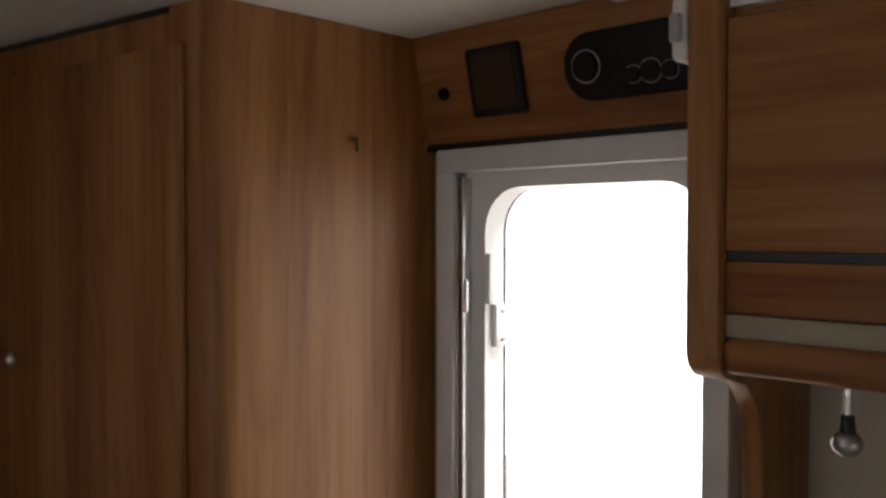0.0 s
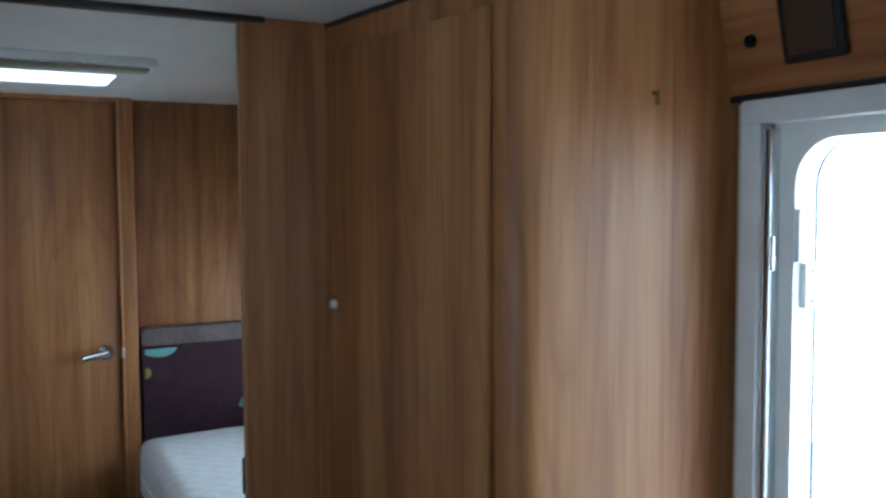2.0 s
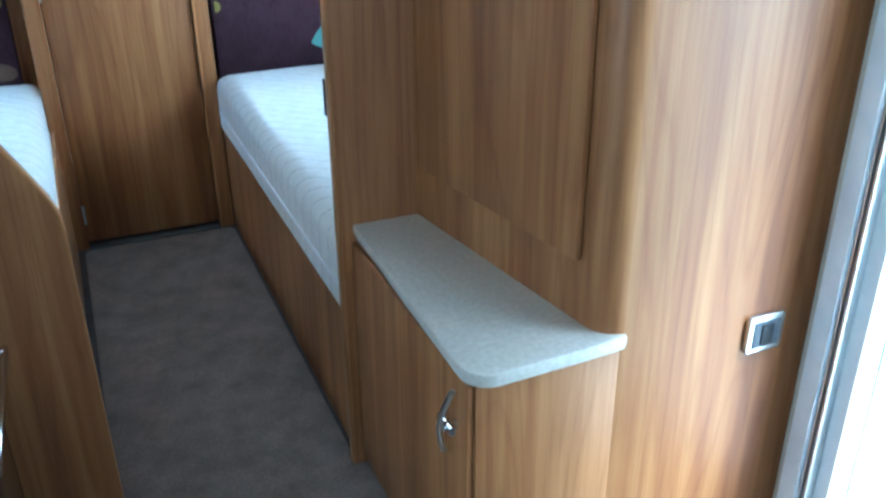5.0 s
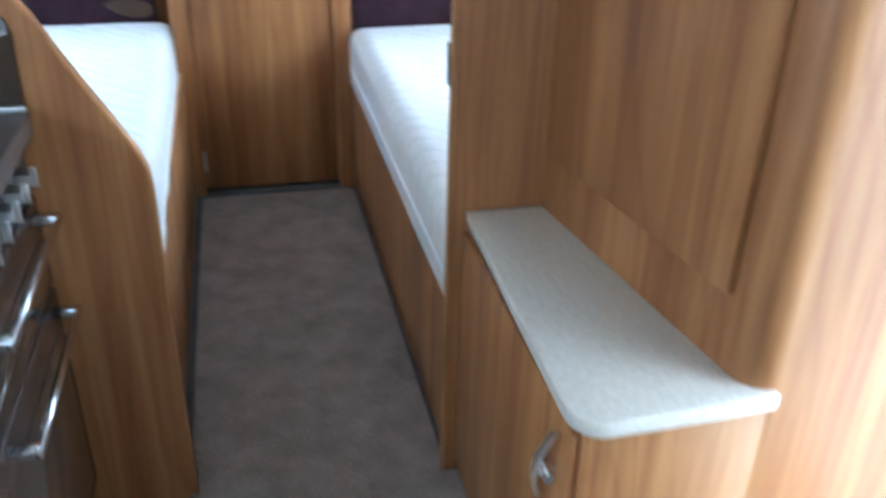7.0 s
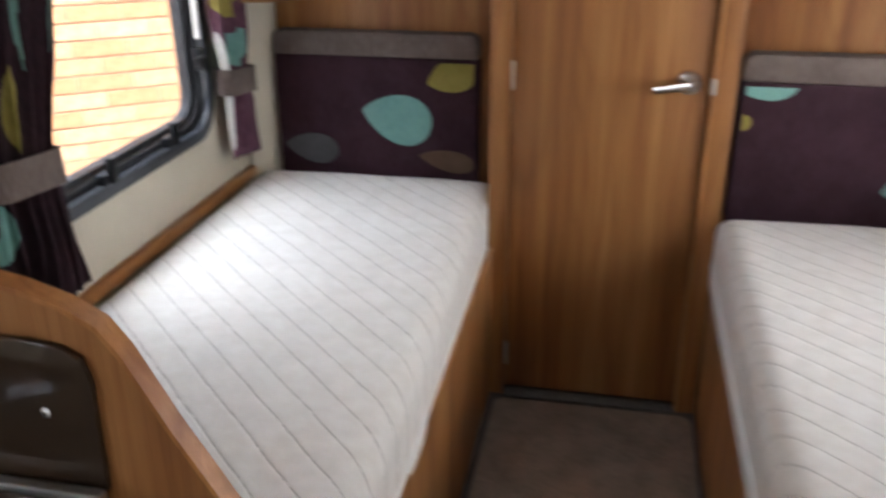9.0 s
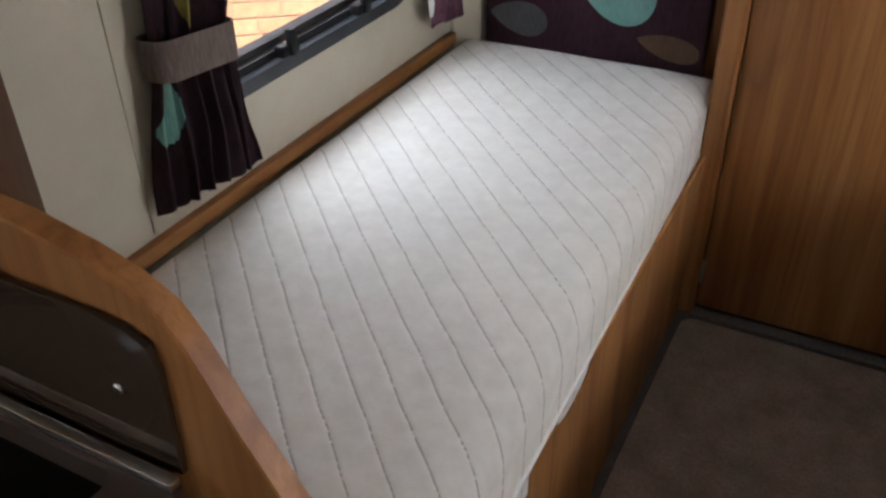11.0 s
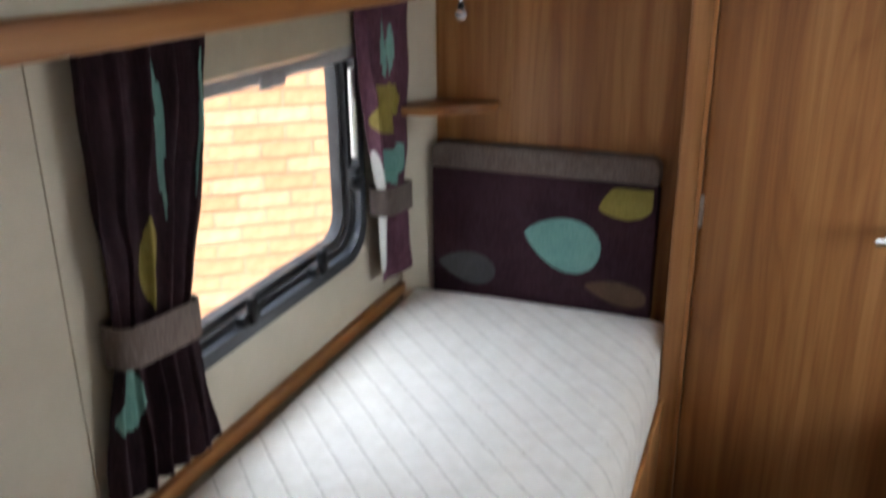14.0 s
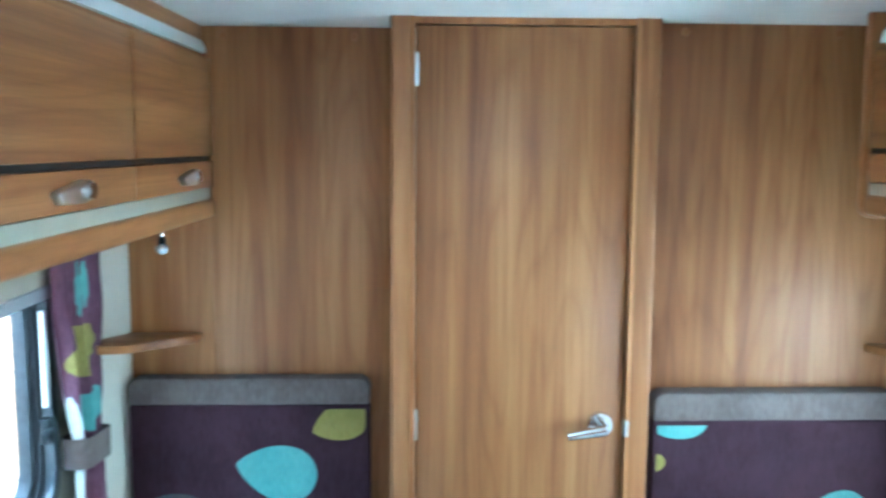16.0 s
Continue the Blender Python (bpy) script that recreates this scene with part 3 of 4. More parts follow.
# ---- windows ----
def window(name, x, s, hole):
    """A hinged caravan window: charcoal frame, rubber seal, catches, acrylic pane. s points outdoors."""
    y0, y1, z0, z1 = hole
    ob = thing(name, "hinged caravan window with charcoal frame and catches", "window", (x, (y0 + y1) / 2, z0), kind="structure")

    def span(a, b):
        return sorted((x + a * s, x + b * s))
    o, r1 = rounded(y0 - 0.012, y1 + 0.012, z0 - 0.012, z1 + 0.012, 0.10), rounded(y0 + 0.018, y1 - 0.018, z0 + 0.018, z1 - 0.018, 0.085)
    part("window_frame", ring(o, r1, "x", *span(-0.014, 0.03)), FRAME_DARK, ob, "charcoal frame")
    r2 = rounded(y0 + 0.034, y1 - 0.034, z0 + 0.034, z1 - 0.034, 0.08)
    part("seal", ring(r1, r2, "x", *span(0.008, 0.045)), RUBBER, ob, "black rubber seal")
    r3, r4 = rounded(y0 + 0.038, y1 - 0.038, z0 + 0.038, z1 - 0.038, 0.075), rounded(y0 + 0.052, y1 - 0.052, z0 + 0.052, z1 - 0.052, 0.065)
    part("sash", ring(r3, r4, "x", *span(0.02, 0.05)), RUBBER, ob, "dark sash edge")
    pane = part("pane", prism(r3, "x", *span(0.034, 0.037)), GLASS, ob, "clear acrylic pane")
    pane.visible_shadow = False
    for cy, cz, up in ((y1 - 0.052, z0 + 0.20, 1), (y1 - 0.25, z0 + 0.040, 0), (y0 + 0.25, z0 + 0.040, 0)):
        c = bmesh.new()
        xs = span(-0.03, -0.004)
        if up:
            add_box(c, *xs, cy - 0.012, cy + 0.014, cz - 0.03, cz + 0.03, 0.006)
            add_box(c, *span(-0.04, -0.022), cy - 0.045, cy + 0.012, cz - 0.012, cz + 0.010, 0.005)
        else:
            add_box(c, *xs, cy - 0.03, cy + 0.03, cz - 0.014, cz + 0.012, 0.006)
            add_box(c, *span(-0.04, -0.022), cy - 0.012, cy + 0.010, cz - 0.012, cz + 0.045, 0.005)
        part("catch", c, BLACK, ob, "black plastic window catch")
    stay = rod((x - 0.012 * s, y1 - 0.035, z0 + 0.25), (x - 0.012 * s, y1 - 0.035, z1 - 0.10), 0.009)
    part("stay", stay, SATIN, ob, "grey metal stay")
    # blind cassette above the pane
    part("blind_cassette", box(*span(-0.026, -0.0145), y0 - 0.02, y1 + 0.02, z1 - 0.045, z1 + 0.055, 0.005, 3), CREAM_TRIM, ob, "cream roller blind cassette")
    b = box(*span(-0.024, -0.0145), y0, y1, z1 - 0.075, z1 - 0.047, 0.004)
    bar = part("blind_bar", b, GREY_PLASTIC, ob, "grey pull bar")
    part("grip", box(*span(-0.030, -0.0245), (y0 + y1) / 2 - 0.045, (y0 + y1) / 2 + 0.045, z1 - 0.086, z1 - 0.060, 0.002), GREY_PLASTIC, bar)
    return ob


window("window_1", XL, -1, WIN_L)
structure("window_surround", ring(rounded(2.310, 3.488, 0.668, 1.466, 0.006, 6), rounded(2.476, 3.278, 0.828, 1.408, 0.10, 6), "x", XL, XL + 0.0035), CREAM, "raised cream board round the window")
window("window_2", XR, 1, WIN_R)
# unseen window, added only to house the fill lamp's opening
window("fill_window", XL, -1, FILL_WIN)


# ---- curtains with ties ----
LINING = fabric("off_white_lining", (0.55, 0.54, 0.51), (0.66, 0.65, 0.62))
# same aubergine cloth twice: backlit shade and sunlight are put into the colours
CLOTH_BACKLIT = fabric("aubergine_cloth_backlit", (0.020, 0.010, 0.013), (0.034, 0.016, 0.022))
CLOTH_SUNLIT = fabric("aubergine_cloth_sunlit", (0.085, 0.036, 0.055), (0.13, 0.058, 0.085))


def curtain(x, y_top, y_tie, y_low, z, folds, seed, cloth, leaves):
    """A gathered curtain; leaves are printed patches in the cloth's own width and height."""
    zt, ztie, zl = z
    ob = thing("curtain", "aubergine leaf-print curtain gathered by a grey-brown tie band", "curtain", (x, sum(y_top) / 2, zt), "window curtains")
    bm = bmesh.new()
    n, rows = folds * 40, 150
    grid = []
    for j in range(rows + 1):
        z = zt + (zl - zt) * j / rows
        if z > ztie:
            k = ((zt - z) / (zt - ztie)) ** 1.6
            a, b = (y_top[i] + (y_tie[i] - y_top[i]) * k for i in (0, 1))
        else:
            k = ((ztie - z) / (ztie - zl)) ** 0.7
            a, b = (y_tie[i] + (y_low[i] - y_tie[i]) * k for i in (0, 1))
        amp = 0.015 + 0.004 * math.sin(z * 9 + seed)
        row = []
        for i in range(n + 1):
            u = i / n
            ph = 2 * math.pi * folds * u + 0.7 * math.sin(z * 5 + seed + 4 * u)
            d = amp * (math.sin(ph) + 0.35 * math.sin(2.3 * ph + seed)) + 0.008 * noise.noise((u * 6, z * 7, seed))
            edge = 0.010 * noise.noise((z * 8, seed, u * 3))
            low = (0.010 * math.sin(ph) - 0.025 * (u - 0.5)) * (j / rows) ** 6
            row.append(bm.verts.new((x + 0.028 + d, a + (b - a) * u + 0.007 * math.cos(ph) + edge, z + low)))
        grid.append(row)
    for j in range(rows):
        for i in range(n):
            f = bm.faces.new((grid[j][i], grid[j][i + 1], grid[j + 1][i + 1], grid[j + 1][i]))
            u, z = (i + 0.5) / n, zt + (zl - zt) * (j + 0.5) / rows
            for lu, lz, ru, rz, slot in leaves:
                du, dz = (u - lu) / ru, (z - lz) / rz
                if (abs(du) ** 1.7 + abs(dz - 0.25 * du) ** 1.7) < 1:
                    f.material_index = slot
    c = part("cloth", bm, cloth, ob, "cloth printed with teal and olive leaves")
    for m in (TEAL, OLIVE, LINING):
        c.data.materials.append(m)
    so = c.modifiers.new("thickness", "SOLIDIFY")
    so.thickness = 0.002
    out = rounded(x - 0.004, x + 0.062, y_tie[0] - 0.006, y_tie[1] + 0.006, 0.028, 5)
    inn = rounded(x, x + 0.058, y_tie[0] - 0.002, y_tie[1] + 0.002, 0.026, 5)
    band = ring(out, inn, "z", ztie - 0.035, ztie + 0.035)
    for v in band.verts:
        v.co.z += 0.10 * (sum(y_tie) / 2 - v.co.y)
    part("tie_band", band, BAND, ob, "grey-brown tie band")
    return ob


curtain(-0.796, (2.345, 2.655), (2.350, 2.535), (2.300, 2.572), (1.456, 0.985, 0.712), 5, 1.0, CLOTH_BACKLIT,
        ((0.46, 1.110, 0.10, 0.085, 2), (0.60, 1.290, 0.009, 0.130, 1), (0.88, 1.300, 0.009, 0.120, 1), (0.14, 0.885, 0.13, 0.060, 1),
         (0.66, 0.895, 0.04, 0.06, 1), (0.93, 1.09, 0.035, 0.06, 2)))
curtain(-0.790, (3.195, 3.475), (3.275, 3.43), (3.275, 3.475), (1.456, 0.955, 0.735), 3, 4.2, CLOTH_SUNLIT,
        ((0.40, 1.190, 0.36, 0.062, 2), (0.50, 1.045, 0.42, 0.048, 1), (0.38, 1.345, 0.020, 0.075, 1), (0.62, 1.325, 0.022, 0.065, 1), (0.02, 0.93, 0.085, 0.17, 3)))

# batten along the wall above the bed, and the upright beside the kitchen
structure("wall_rail", box(XL, XL + 0.022, 1.80, 3.489, 0.630, 0.663, 0.005), WOOD_Y, "walnut batten on the wall above the mattress")
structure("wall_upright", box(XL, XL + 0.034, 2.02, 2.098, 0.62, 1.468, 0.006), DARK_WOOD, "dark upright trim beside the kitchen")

# ---- kitchen end panel with smoked glass guard ----
panel = thing("kitchen_end_panel", "walnut laminate kitchen end panel with sloping rounded top edge", "panel", (-0.4, 1.755, 0))
OUT = [(XL, 1.166), (-0.45, 1.158), (-0.318, 1.147), (-0.247, 1.133), (-0.203, 1.119), (-0.170, 1.101), (-0.149, 1.072), (-0.111, 0.997), (-0.043, 0.878), (-0.015, 0.826), (-0.002, 0.790), (0.001, 0.755), (0.001, 0.0), (XL, 0.0)]
part("board", prism(OUT, "y", 1.763, 1.785, 0.0), WOOD_Z, panel)
rim_in = OUT[:12]
edge_bm = bmesh.new()
prev = None
for u, v in rim_in + [(0.001, 0.02)]:
    row = [edge_bm.verts.new((u + 0.0, y, v + 0.002)) for y in (1.762, 1.786)]
    row += [edge_bm.verts.new((u - 0.003, y, v - 0.003)) for y in (1.786, 1.762)]
    if prev:
        for i in range(4):
            edge_bm.faces.new((prev[i], row[i], row[(i + 1) % 4], prev[(i + 1) % 4]))
    prev = row
bmesh.ops.recalc_face_normals(edge_bm, faces=edge_bm.faces)
part("edging", edge_bm, EDGE, panel, "pale edging along the sloping top")
G = [(-0.79, 1.083), (-0.240, 1.086), (-0.206, 1.081), (-0.186, 1.070), (-0.179, 1.047), (-0.181, 0.990), (-0.183, 0.920), (-0.79, 0.920)]
part("glass_guard", prism(G, "y", 1.753, 1.761, 0.0015), SMOKED, panel, "smoked glass splash guard")
part("screw", ball((-0.232, 1.751, 1.009), 0.006, 1, 0.6, 1), CHROME, panel)

# ---- cooker ----
ck = thing("cooker", "brown enamel cooker with black hob, steel knobs and chrome rails", "cooker", (-0.45, 1.45, 0))
CX, CY0, CY1 = -0.212, 1.20, 1.749
part("body", box(-0.70, CX, CY0, CY1, 0.02, 0.880, 0.003), COOKER, ck)
part("hob", box(-0.66, -0.24, CY0 + 0.02, CY1 - 0.02, 0.880, 0.890, 0.003), HOB, ck, "black enamel hob")
hr = rounded(-0.70, -0.174, CY0, CY1, 0.012, 3)
hi = rounded(-0.66, -0.240, CY0 + 0.022, CY1 - 0.022, 0.010, 3)
part("hob_frame", ring(hr, hi, "z", 0.881, 0.919), HOB_EDGE, ck, "brown metal hob frame")
part("rim_trim", box(-0.68, -0.178, CY1 - 0.016, CY1 - 0.003, 0.9195, 0.930, 0.002), SATIN, ck)
part("control_panel", box(CX, CX + 0.016, CY0 + 0.005, CY1 - 0.012, 0.775, 0.876, 0.004), BLACK, ck, "black control panel")
for i in range(6):
    y = 1.321 + 0.0668 * i
    k = part("knob", rod((CX + 0.016, y, 0.838), (CX + 0.042, y, 0.838), 0.019, 0.015, 6), STEEL, ck, "bright steel knob")
    part("pointer", box(CX + 0.040, CX + 0.050, y - 0.004, y + 0.004, 0.821, 0.855, 0.002), STEEL, k)
for name, z0, z1, hz in (("grill_door", 0.595, 0.772, 0.748), ("oven_door", 0.12, 0.586, 0.562)):
    d = part(name, box(CX, CX + 0.020, CY0 + 0.006, CY1 - 0.012, z0, z1, 0.004), COOKER, ck)
    part("window", box(CX + 0.0205, CX + 0.023, CY0 + 0.05, CY1 - 0.05, z0 + 0.03, z1 - 0.07, 0.001), SMOKED, d, "smoked glass window")
    h = part("rail_handle", box(CX + 0.056, CX + 0.068, 1.290, 1.696, hz - 0.007, hz + 0.007, 0.003), CHROME, d, "chrome rail handle")
    for y in (1.303, 1.683):
        part("bracket", box(CX + 0.020, CX + 0.064, y - 0.012, y + 0.012, hz - 0.009, hz + 0.009, 0.004), CHROME, h)
part("plinth", box(-0.68, CX + 0.005, CY0 + 0.006, CY1 - 0.012, 0.02, 0.112, 0.002), WOOD_Z2, ck)

# ---- partition, wardrobe, cupboard and shelf ----
structure("partition", box(0.556, XR, 1.728, 1.752, 0, CEIL, 0.002), WOOD_Z2, "walnut laminate partition")
structure("partition_edging", box(0.548, 0.556, 1.727, 1.753, 0, CEIL, 0.002), WOOD_Z, "edging of the partition")
clip = thing("curtain_catch", "small black catch on the partition edge", "catch", (0.55, 1.76, 0.99))
part("body", box(0.546, 0.556, 1.7535, 1.768, 0.925, 1.005, 0.003), BLACK, clip)
structure("divider_track", box(XL + 0.34, 0.60, 1.715, 1.755, CEIL - 0.012, CEIL - 0.001, 0.002), DARK_INLAY, "dark divider track across the ceiling")

corner = [(0.819, 1.145)]
for i in range(1, 9):
    a = radians(180 + 90 * i / 8)
    corner.append((0.874 + 0.054 * math.cos(a), 1.144 + 0.054 * math.sin(a)))
FOOT = [(XR, 1.727), (0.738, 1.727)] + corner + [(XR, 1.090)]
wr = thing("wardrobe", "tall walnut laminate wardrobe with rounded corner, door closed", "wardrobe", (1.0, 1.4, 0))
part("body", prism(FOOT, "z", 0.0, CEIL - 0.001), WOOD_Z, wr)
SL = (0.812 - 0.738) / (1.19 - 1.727)


def front_x(y):
    return 0.738 + SL * (y - 1.727)


def slanted(y0, y1, z0, z1, d0, d1, bevel):
    pts = [(front_x(y0) - d0, y0), (front_x(y1) - d0, y1), (front_x(y1) - d1, y1), (front_x(y0) - d1, y0)]
    return prism(pts, "z", z0, z1, bevel)


wd = part("door", slanted(1.155, 1.690, 0.802, 1.884, 0.0016, 0.013, 0.003), WOOD_Z2, wr)
part("knob", ball((front_x(1.67) - 0.018, 1.668, 1.340), 0.012, 0.9, 1, 1.2), SATIN, wd, "small satin metal knob")
part("top_strip", slanted(1.195, 1.722, CEIL - 0.012, CEIL - 0.004, 0.0, 0.006, 0.001), DARK_INLAY, wr)
hk = thing("coat_hook", "small brass hook on the wardrobe end", "hook", (1.104, 1.09, 1.738))
hb = rod((1.104, 1.0905, 1.750), (1.104, 1.076, 1.750), 0.004)
add_rod(hb, (1.104, 1.078, 1.752), (1.104, 1.078, 1.728), 0.004)
part("peg", hb, mat("aged_brass", (0.22, 0.15, 0.06), 0.4, 1.0), hk)

cb = thing("cupboard", "low walnut laminate cupboard under a beige shelf", "cupboard", (0.72, 1.4, 0))
part("body", box(0.586, 0.866, 1.0905, 1.727, 0.0, 0.650, 0.002), WOOD_Z, cb)
cd = part("door", box(0.573, 0.585, 1.096, 1.712, 0.06, 0.642, 0.003), WOOD_Z2, cb)
hd = rod((0.573, 1.142, 0.541), (0.548, 1.142, 0.541), 0.009)
add_rod(hd, (0.558, 1.122, 0.541), (0.558, 1.172, 0.541), 0.009)
h = part("handle", hd, CHROME, cd, "chrome bow handle")
bowpts = [(0.560 - 0.016 * math.sin(math.pi * i / 8), 1.166 - 0.038 * i / 8, 0.470 + 0.150 * i / 8) for i in range(9)]
bowbm = bmesh.new()
last = None
for x, y, z in bowpts:
    loop = [bowbm.verts.new((x + 0.006 * math.cos(k * math.pi / 5), y + 0.006 * math.sin(k * math.pi / 5), z)) for k in range(10)]
    if last:
        for k in range(10):
            bowbm.faces.new((last[k], last[(k + 1) % 10], loop[(k + 1) % 10], loop[k]))
    else:
        bowbm.faces.new(loop[::-1])
    last = loop
bowbm.faces.new(last)
bmesh.ops.recalc_face_normals(bowbm, faces=bowbm.faces)
part("bow", bowbm, SATIN, h)
SHELF = [(0.583, 1.727), (0.566, 1.140)]
for i in range(7):
    a = radians(180 + 90 * i / 6)
    SHELF.append((0.614 + 0.048 * math.cos(a), 1.118 + 0.050 * math.sin(a)))
SHELF += [(0.78, 1.074), (0.866, 1.080), (0.872, 1.083), (0.872, 1.094), (0.86, 1.15), (0.86, 1.727)]
st = thing("shelf", "beige speckled laminate shelf with a rounded corner on the cupboard", "shelf", (0.75, 1.4, 0.651))
part("top", prism(SHELF, "z", 0.656, 0.678, 0.003), LAMINATE, st)
part("underside", prism([(x + (0.003 if x < 0.7 else 0.0), y + (0.003 if y < 1.2 else 0.0)) for x, y in SHELF], "z", 0.6505, 0.6558), LAMINATE, st, "set-back lower edge")

sk = thing("power_socket", "silver-framed dark socket on the wardrobe end", "socket", (1.189, 1.09, 0.606))
part("frame", prism(rounded(1.146, 1.232, 0.566, 0.646, 0.010, 4), "y", 1.078, 1.0895, 0.003), SATIN, sk)
part("insert", box(1.158, 1.220, 1.0755, 1.0795, 0.578, 0.634, 0.002), mottled("slate_plastic", (0.05, 0.055, 0.065), (0.065, 0.07, 0.08), 20, 0.4), sk)
part("rocker", box(1.175, 1.203, 1.072, 1.076, 0.584, 0.628, 0.002), BLACK, sk)

# ---- panel over the entrance, with its instruments ----
structure("control_board", prism([(XR, 1.752), (1.295, 1.752), (1.248, CEIL - 0.001), (XR, CEIL - 0.001)], "y", 0.403, 1.0895, 0.0), WOOD_Y, "walnut laminate board over the entrance")
structure("board_trim", box(1.285, XR, 0.403, 1.0895, 1.738, 1.7515, 0.003), DARK_INLAY)
TILT = pose(1.2715, 0, 1.852, 0, -13.2, 0)


def on_board(bm):
    bm.transform(TILT)
    return bm


sc = thing("display_screen", "black square display set in the board over the entrance", "display", (1.274, 0.90, 1.853))
part("frame", on_board(prism(rounded(0.838, 0.955, -0.060, 0.060, 0.006, 3), "x", -0.014, -0.001, 0.002)), BLACK, sc)
part("screen", on_board(box(-0.0155, -0.0142, 0.850, 0.943, -0.046, 0.048, 0)), SMOKED, sc)
cp = thing("heating_control", "black oval control panel with dials over the entrance", "control panel", (1.274, 0.62, 1.853))
part("housing", on_board(prism(rounded(0.470, 0.748, -0.055, 0.052, 0.050, 8), "x", -0.014, -0.001, 0.003)), BLACK, cp)
for y, z, r in ((0.705, 0.0, 0.024), (0.622, -0.022, 0.013), (0.592, -0.020, 0.017), (0.560, -0.022, 0.013), (0.505, 0.0, 0.024)):
    d = part("dial", on_board(rod((-0.014, y, z), (-0.022, y, z), r, r * 0.9, 20)), BLACK, cp)
    part("dial_ring", on_board(ring([(y + r * 1.12 * math.cos(k * 0.314), z + r * 1.12 * math.sin(k * 0.314)) for k in range(20)],
                                    [(y + r * 1.02 * math.cos(k * 0.314), z + r * 1.02 * math.sin(k * 0.314)) for k in range(20)], "x", -0.0158, -0.0142)), GREY_PLASTIC, d)
jk = thing("aerial_socket", "small round black socket in the board over the entrance", "socket", (1.274, 1.03, 1.84))
part("ring", on_board(rod((-0.001, 1.030, -0.010), (-0.007, 1.030, -0.010), 0.012, 0.011, 18)), BLACK, jk)

# ---- entrance: screen frame, rounded door frame, open outer door ----
en = thing("entrance_frame", "pale grey aluminium entrance door frame with insect screen track", "door frame", (XR, 0.75, 0.06), kind="structure")
rf = bmesh.new()
for y0, y1, z0, z1 in ((0.468, 0.510, 0.0, 1.690), (1.004, 1.046, 0.0, 1.696), (0.468, 1.046, 1.696, 1.738)):
    add_box(rf, 1.268, XR - 0.001, y0, y1, z0, z1, 0.003)
part("screen_track", rf, ALU, en)
tr = bmesh.new()
for y in (0.988, 1.000):
    add_box(tr, 1.276, 1.300, y - 0.003, y + 0.003, 0.0, 1.686, 0.001)
part("track_rib", tr, SATIN, en)
part("screen_pull", box(1.272, 1.280, 0.973, 0.980, 1.44, 1.50, 0.001), SATIN, en)
o = rounded(0.495, 0.999, 0.06, 1.71, 0.02, 6)
i_ = rounded(0.518, 0.953, 0.11, 1.667, 0.080, 6)
part("inner_frame", ring(o, i_, "x", 1.300, 1.352), WHITE, en, "white moulded frame with round corners")
part("hinge", box(1.302, 1.322, 0.944, 0.954, 1.455, 1.547, 0.002), WHITE, en, "white plastic hinge block")
hg = part("hinge", box(1.319, 1.345, 0.942, 0.954, 1.375, 1.454, 0.002), WHITE, en, "white plastic hinge block")
for z in (1.388, 1.440):
    part("screw", ball((1.336, 0.941, z), 0.004, 1, 0.6, 1), GREY_PLASTIC, hg)
part("frame_seal", ring(rounded(0.514, 0.957, 0.106, 1.671, 0.083, 6), i_, "x", 1.353, 1.360), RUBBER, en)
od = thing("entrance_door", "white outer entrance door standing wide open", "door", (1.40, 0.99, 0.2))
leaf = part("leaf", prism(rounded(0.0, 0.47, 0.12, 1.650, 0.07, 6), "y", 0, 0.035, 0.004), WHITE, od)
seal = part("seal", ring(rounded(0.004, 0.466, 0.124, 1.646, 0.07, 6), rounded(0.016, 0.454, 0.136, 1.634, 0.06, 6), "y", -0.006, -0.0005), RUBBER, leaf, "dark seal")
lin = part("inner_lining", prism(rounded(0.04, 0.43, 0.18, 1.59, 0.05, 6), "y", -0.010, -0.0005, 0.003), GREY_PLASTIC, leaf, "grey inner lining")
for z in (1.38, 0.45):
    part("hinge", box(-0.02, 0.03, -0.02, 0.012, z - 0.09, z + 0.09, 0.006), WHITE, od, "white plastic hinge")
od.matrix_world = pose(1.375, 0.990, 0.02, 0, 0, 40)

# ---- rooflight ----
rl = thing("rooflight", "rooflight with cream frame and pale blind in the ceiling", "rooflight", (0.24, 2.7, CEIL))
part("frame", ring(rounded(-0.02, 0.50, 2.38, 2.96, 0.04, 5), rounded(0.06, 0.42, 2.60, 2.88, 0.02, 5), "z", CEIL - 0.022, CEIL - 0.001), WHITE, rl)
part("cassette", box(0.0, 0.48, 2.41, 2.47, CEIL - 0.034, CEIL - 0.023, 0.005), CREAM_TRIM, rl, "cream blind cassette")
# unseen opaque cover, added to block the sun; the lamp below shows instead
part("sun_cover", box(0.04, 0.44, 2.58, 2.90, CEIL + 0.10, CEIL + 0.116, 0.006), WHITE, rl, "opaque pale cover that keeps the sun out")

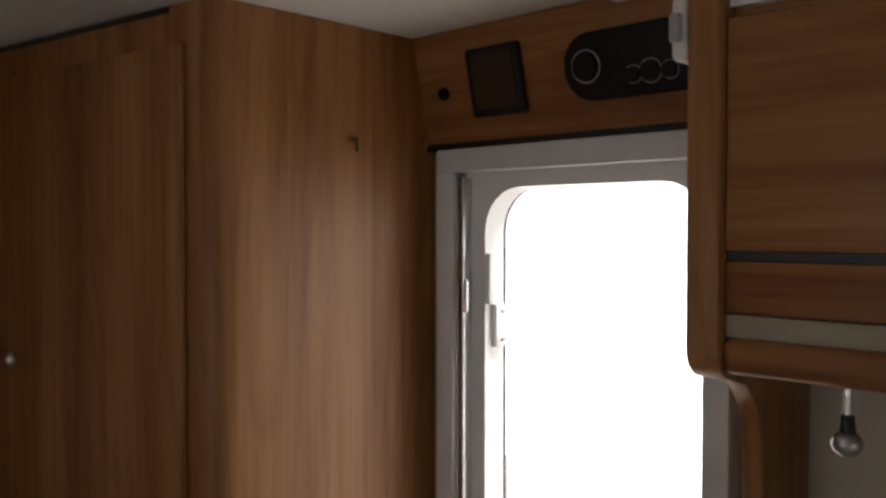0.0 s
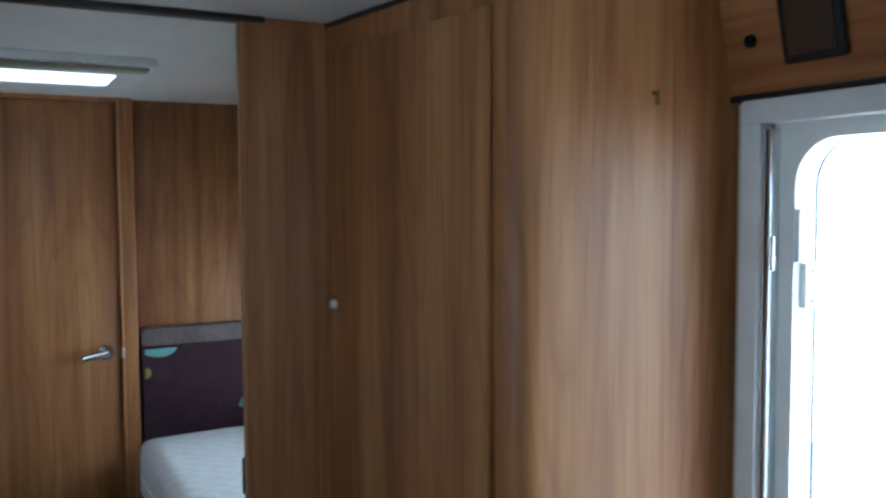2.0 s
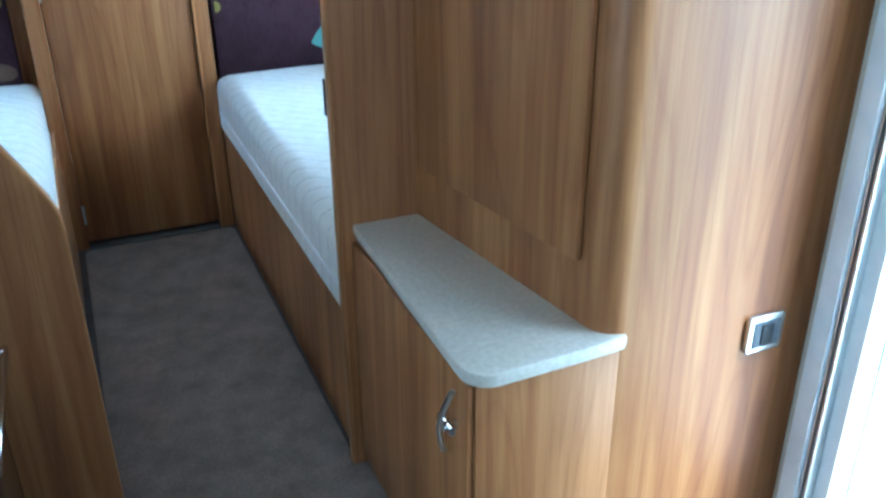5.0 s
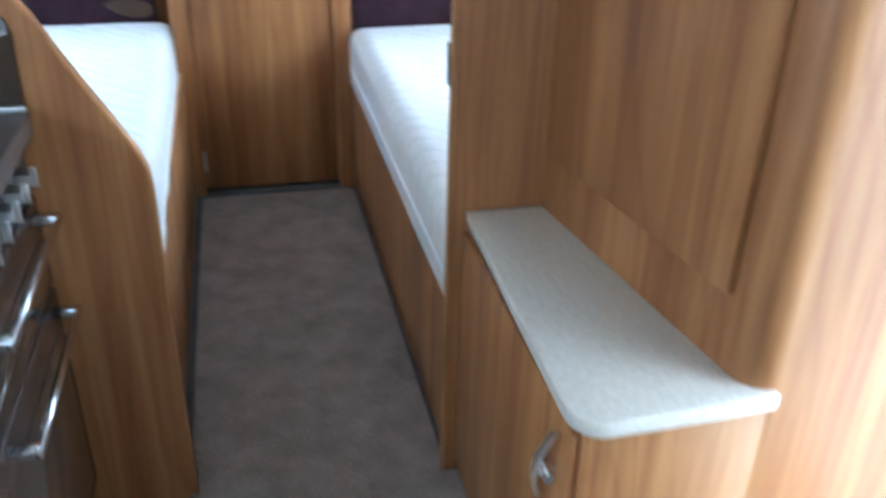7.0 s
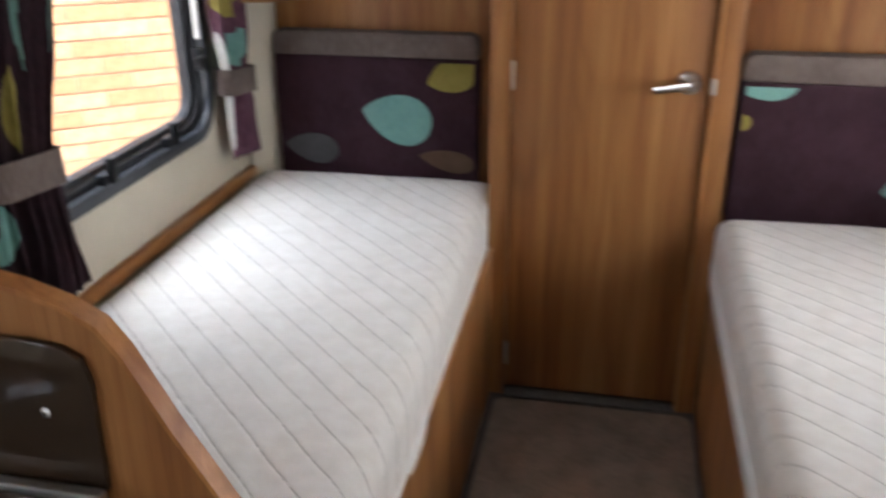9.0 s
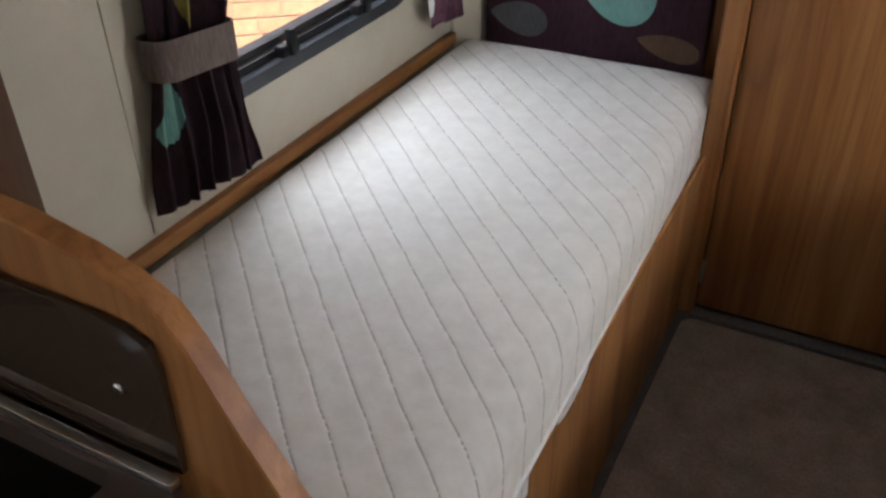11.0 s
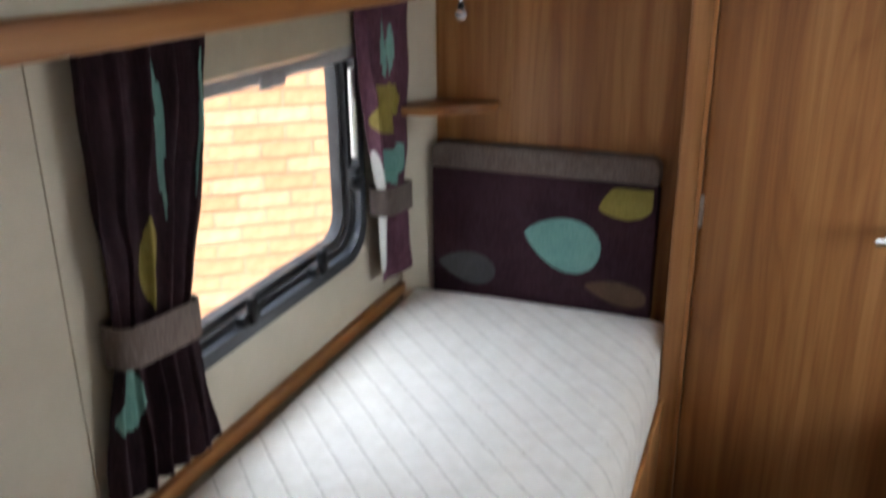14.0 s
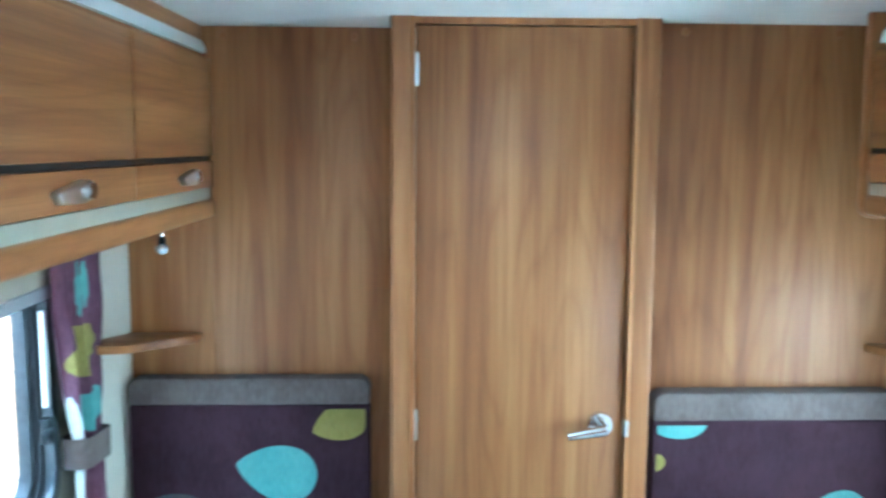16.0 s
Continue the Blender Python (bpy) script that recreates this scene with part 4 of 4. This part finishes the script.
# screw caps on the end panels, and a trim strip with a cable clip on the ceiling
for x, z in ((-0.15, 1.927), (-0.48, 1.927), (0.646, 1.930), (1.02, 1.930)):
    tagged(mesh_object("screw_cap", rod((x, (YE if x < 0 else YER) + 0.0005, z), (x, (YE if x < 0 else YER) - 0.004, z), 0.011, 0.009, 16), EDGE), "small brown screw cap on the end panel", "screw cap", "screw caps")
structure("ceiling_strip", box(-0.2, 1.247, 0.555, 0.585, CEIL - 0.006, CEIL - 0.0005, 0.003), CEILING, "pale joint strip on the ceiling")
cc = thing("cable_clip", "small white plastic clip on the ceiling", "clip", (1.20, 0.62, CEIL))
part("body", box(1.17, 1.235, 0.60, 0.635, CEIL - 0.020, CEIL - 0.0005, 0.008, 3), WHITE, cc)

# ---- outdoors: ground, brick wall with single bricks in the stretch seen ----
gm = bmesh.new()
bmesh.ops.create_grid(gm, x_segments=2, y_segments=2, size=400, matrix=Matrix.Translation((0, 0, -0.45)))
structure("ground", gm, GROUND, "grey gravel ground")
# added emissive board: whites out the doorway and lights the interior through it
glow = mat("backdrop_glow", (0.9, 0.9, 0.9), 1.0)
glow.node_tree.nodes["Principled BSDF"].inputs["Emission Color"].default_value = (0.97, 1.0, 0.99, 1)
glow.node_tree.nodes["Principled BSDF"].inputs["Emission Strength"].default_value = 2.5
structure("backdrop", box(6.0, 6.05, -8.0, 14.0, -0.45, 4.5, 0), glow, "plain glowing board that stands in for the bright outdoors")
# the garden wall stands askew to the caravan; its own x runs along the courses
WALL = pose(-2.0, 4.5, 0, 0, 0, 37)
bw = structure("brick_wall", box(-7.0, 6.0, 0.006, 0.25, -0.45, 1.9, 0), BRICK_FAR, "orange-buff brick garden wall")
mortar = structure("mortar_bed", box(-1.75, 1.65, 0.004, 0.0055, -0.155, 1.60, 0), MORTAR)
bw.matrix_world = WALL
mortar.matrix_world = WALL
bb = box(0.0, 0.215, 0.0, 0.004, 0.0, 0.065, 0.002, 1)
bme = bpy.data.meshes.new("brick")
bb.to_mesh(bme)
bb.free()
bme.materials.append(BRICK)
rng = random.Random(7)
for r in range(23):
    for c in range(13):
        b = new("brick", bme)
        b.parent = bw
        b.location = (-1.62 + 0.225 * c + (0.1125 if r % 2 else 0), -rng.uniform(0.0, 0.0025), -0.15 + 0.075 * r)
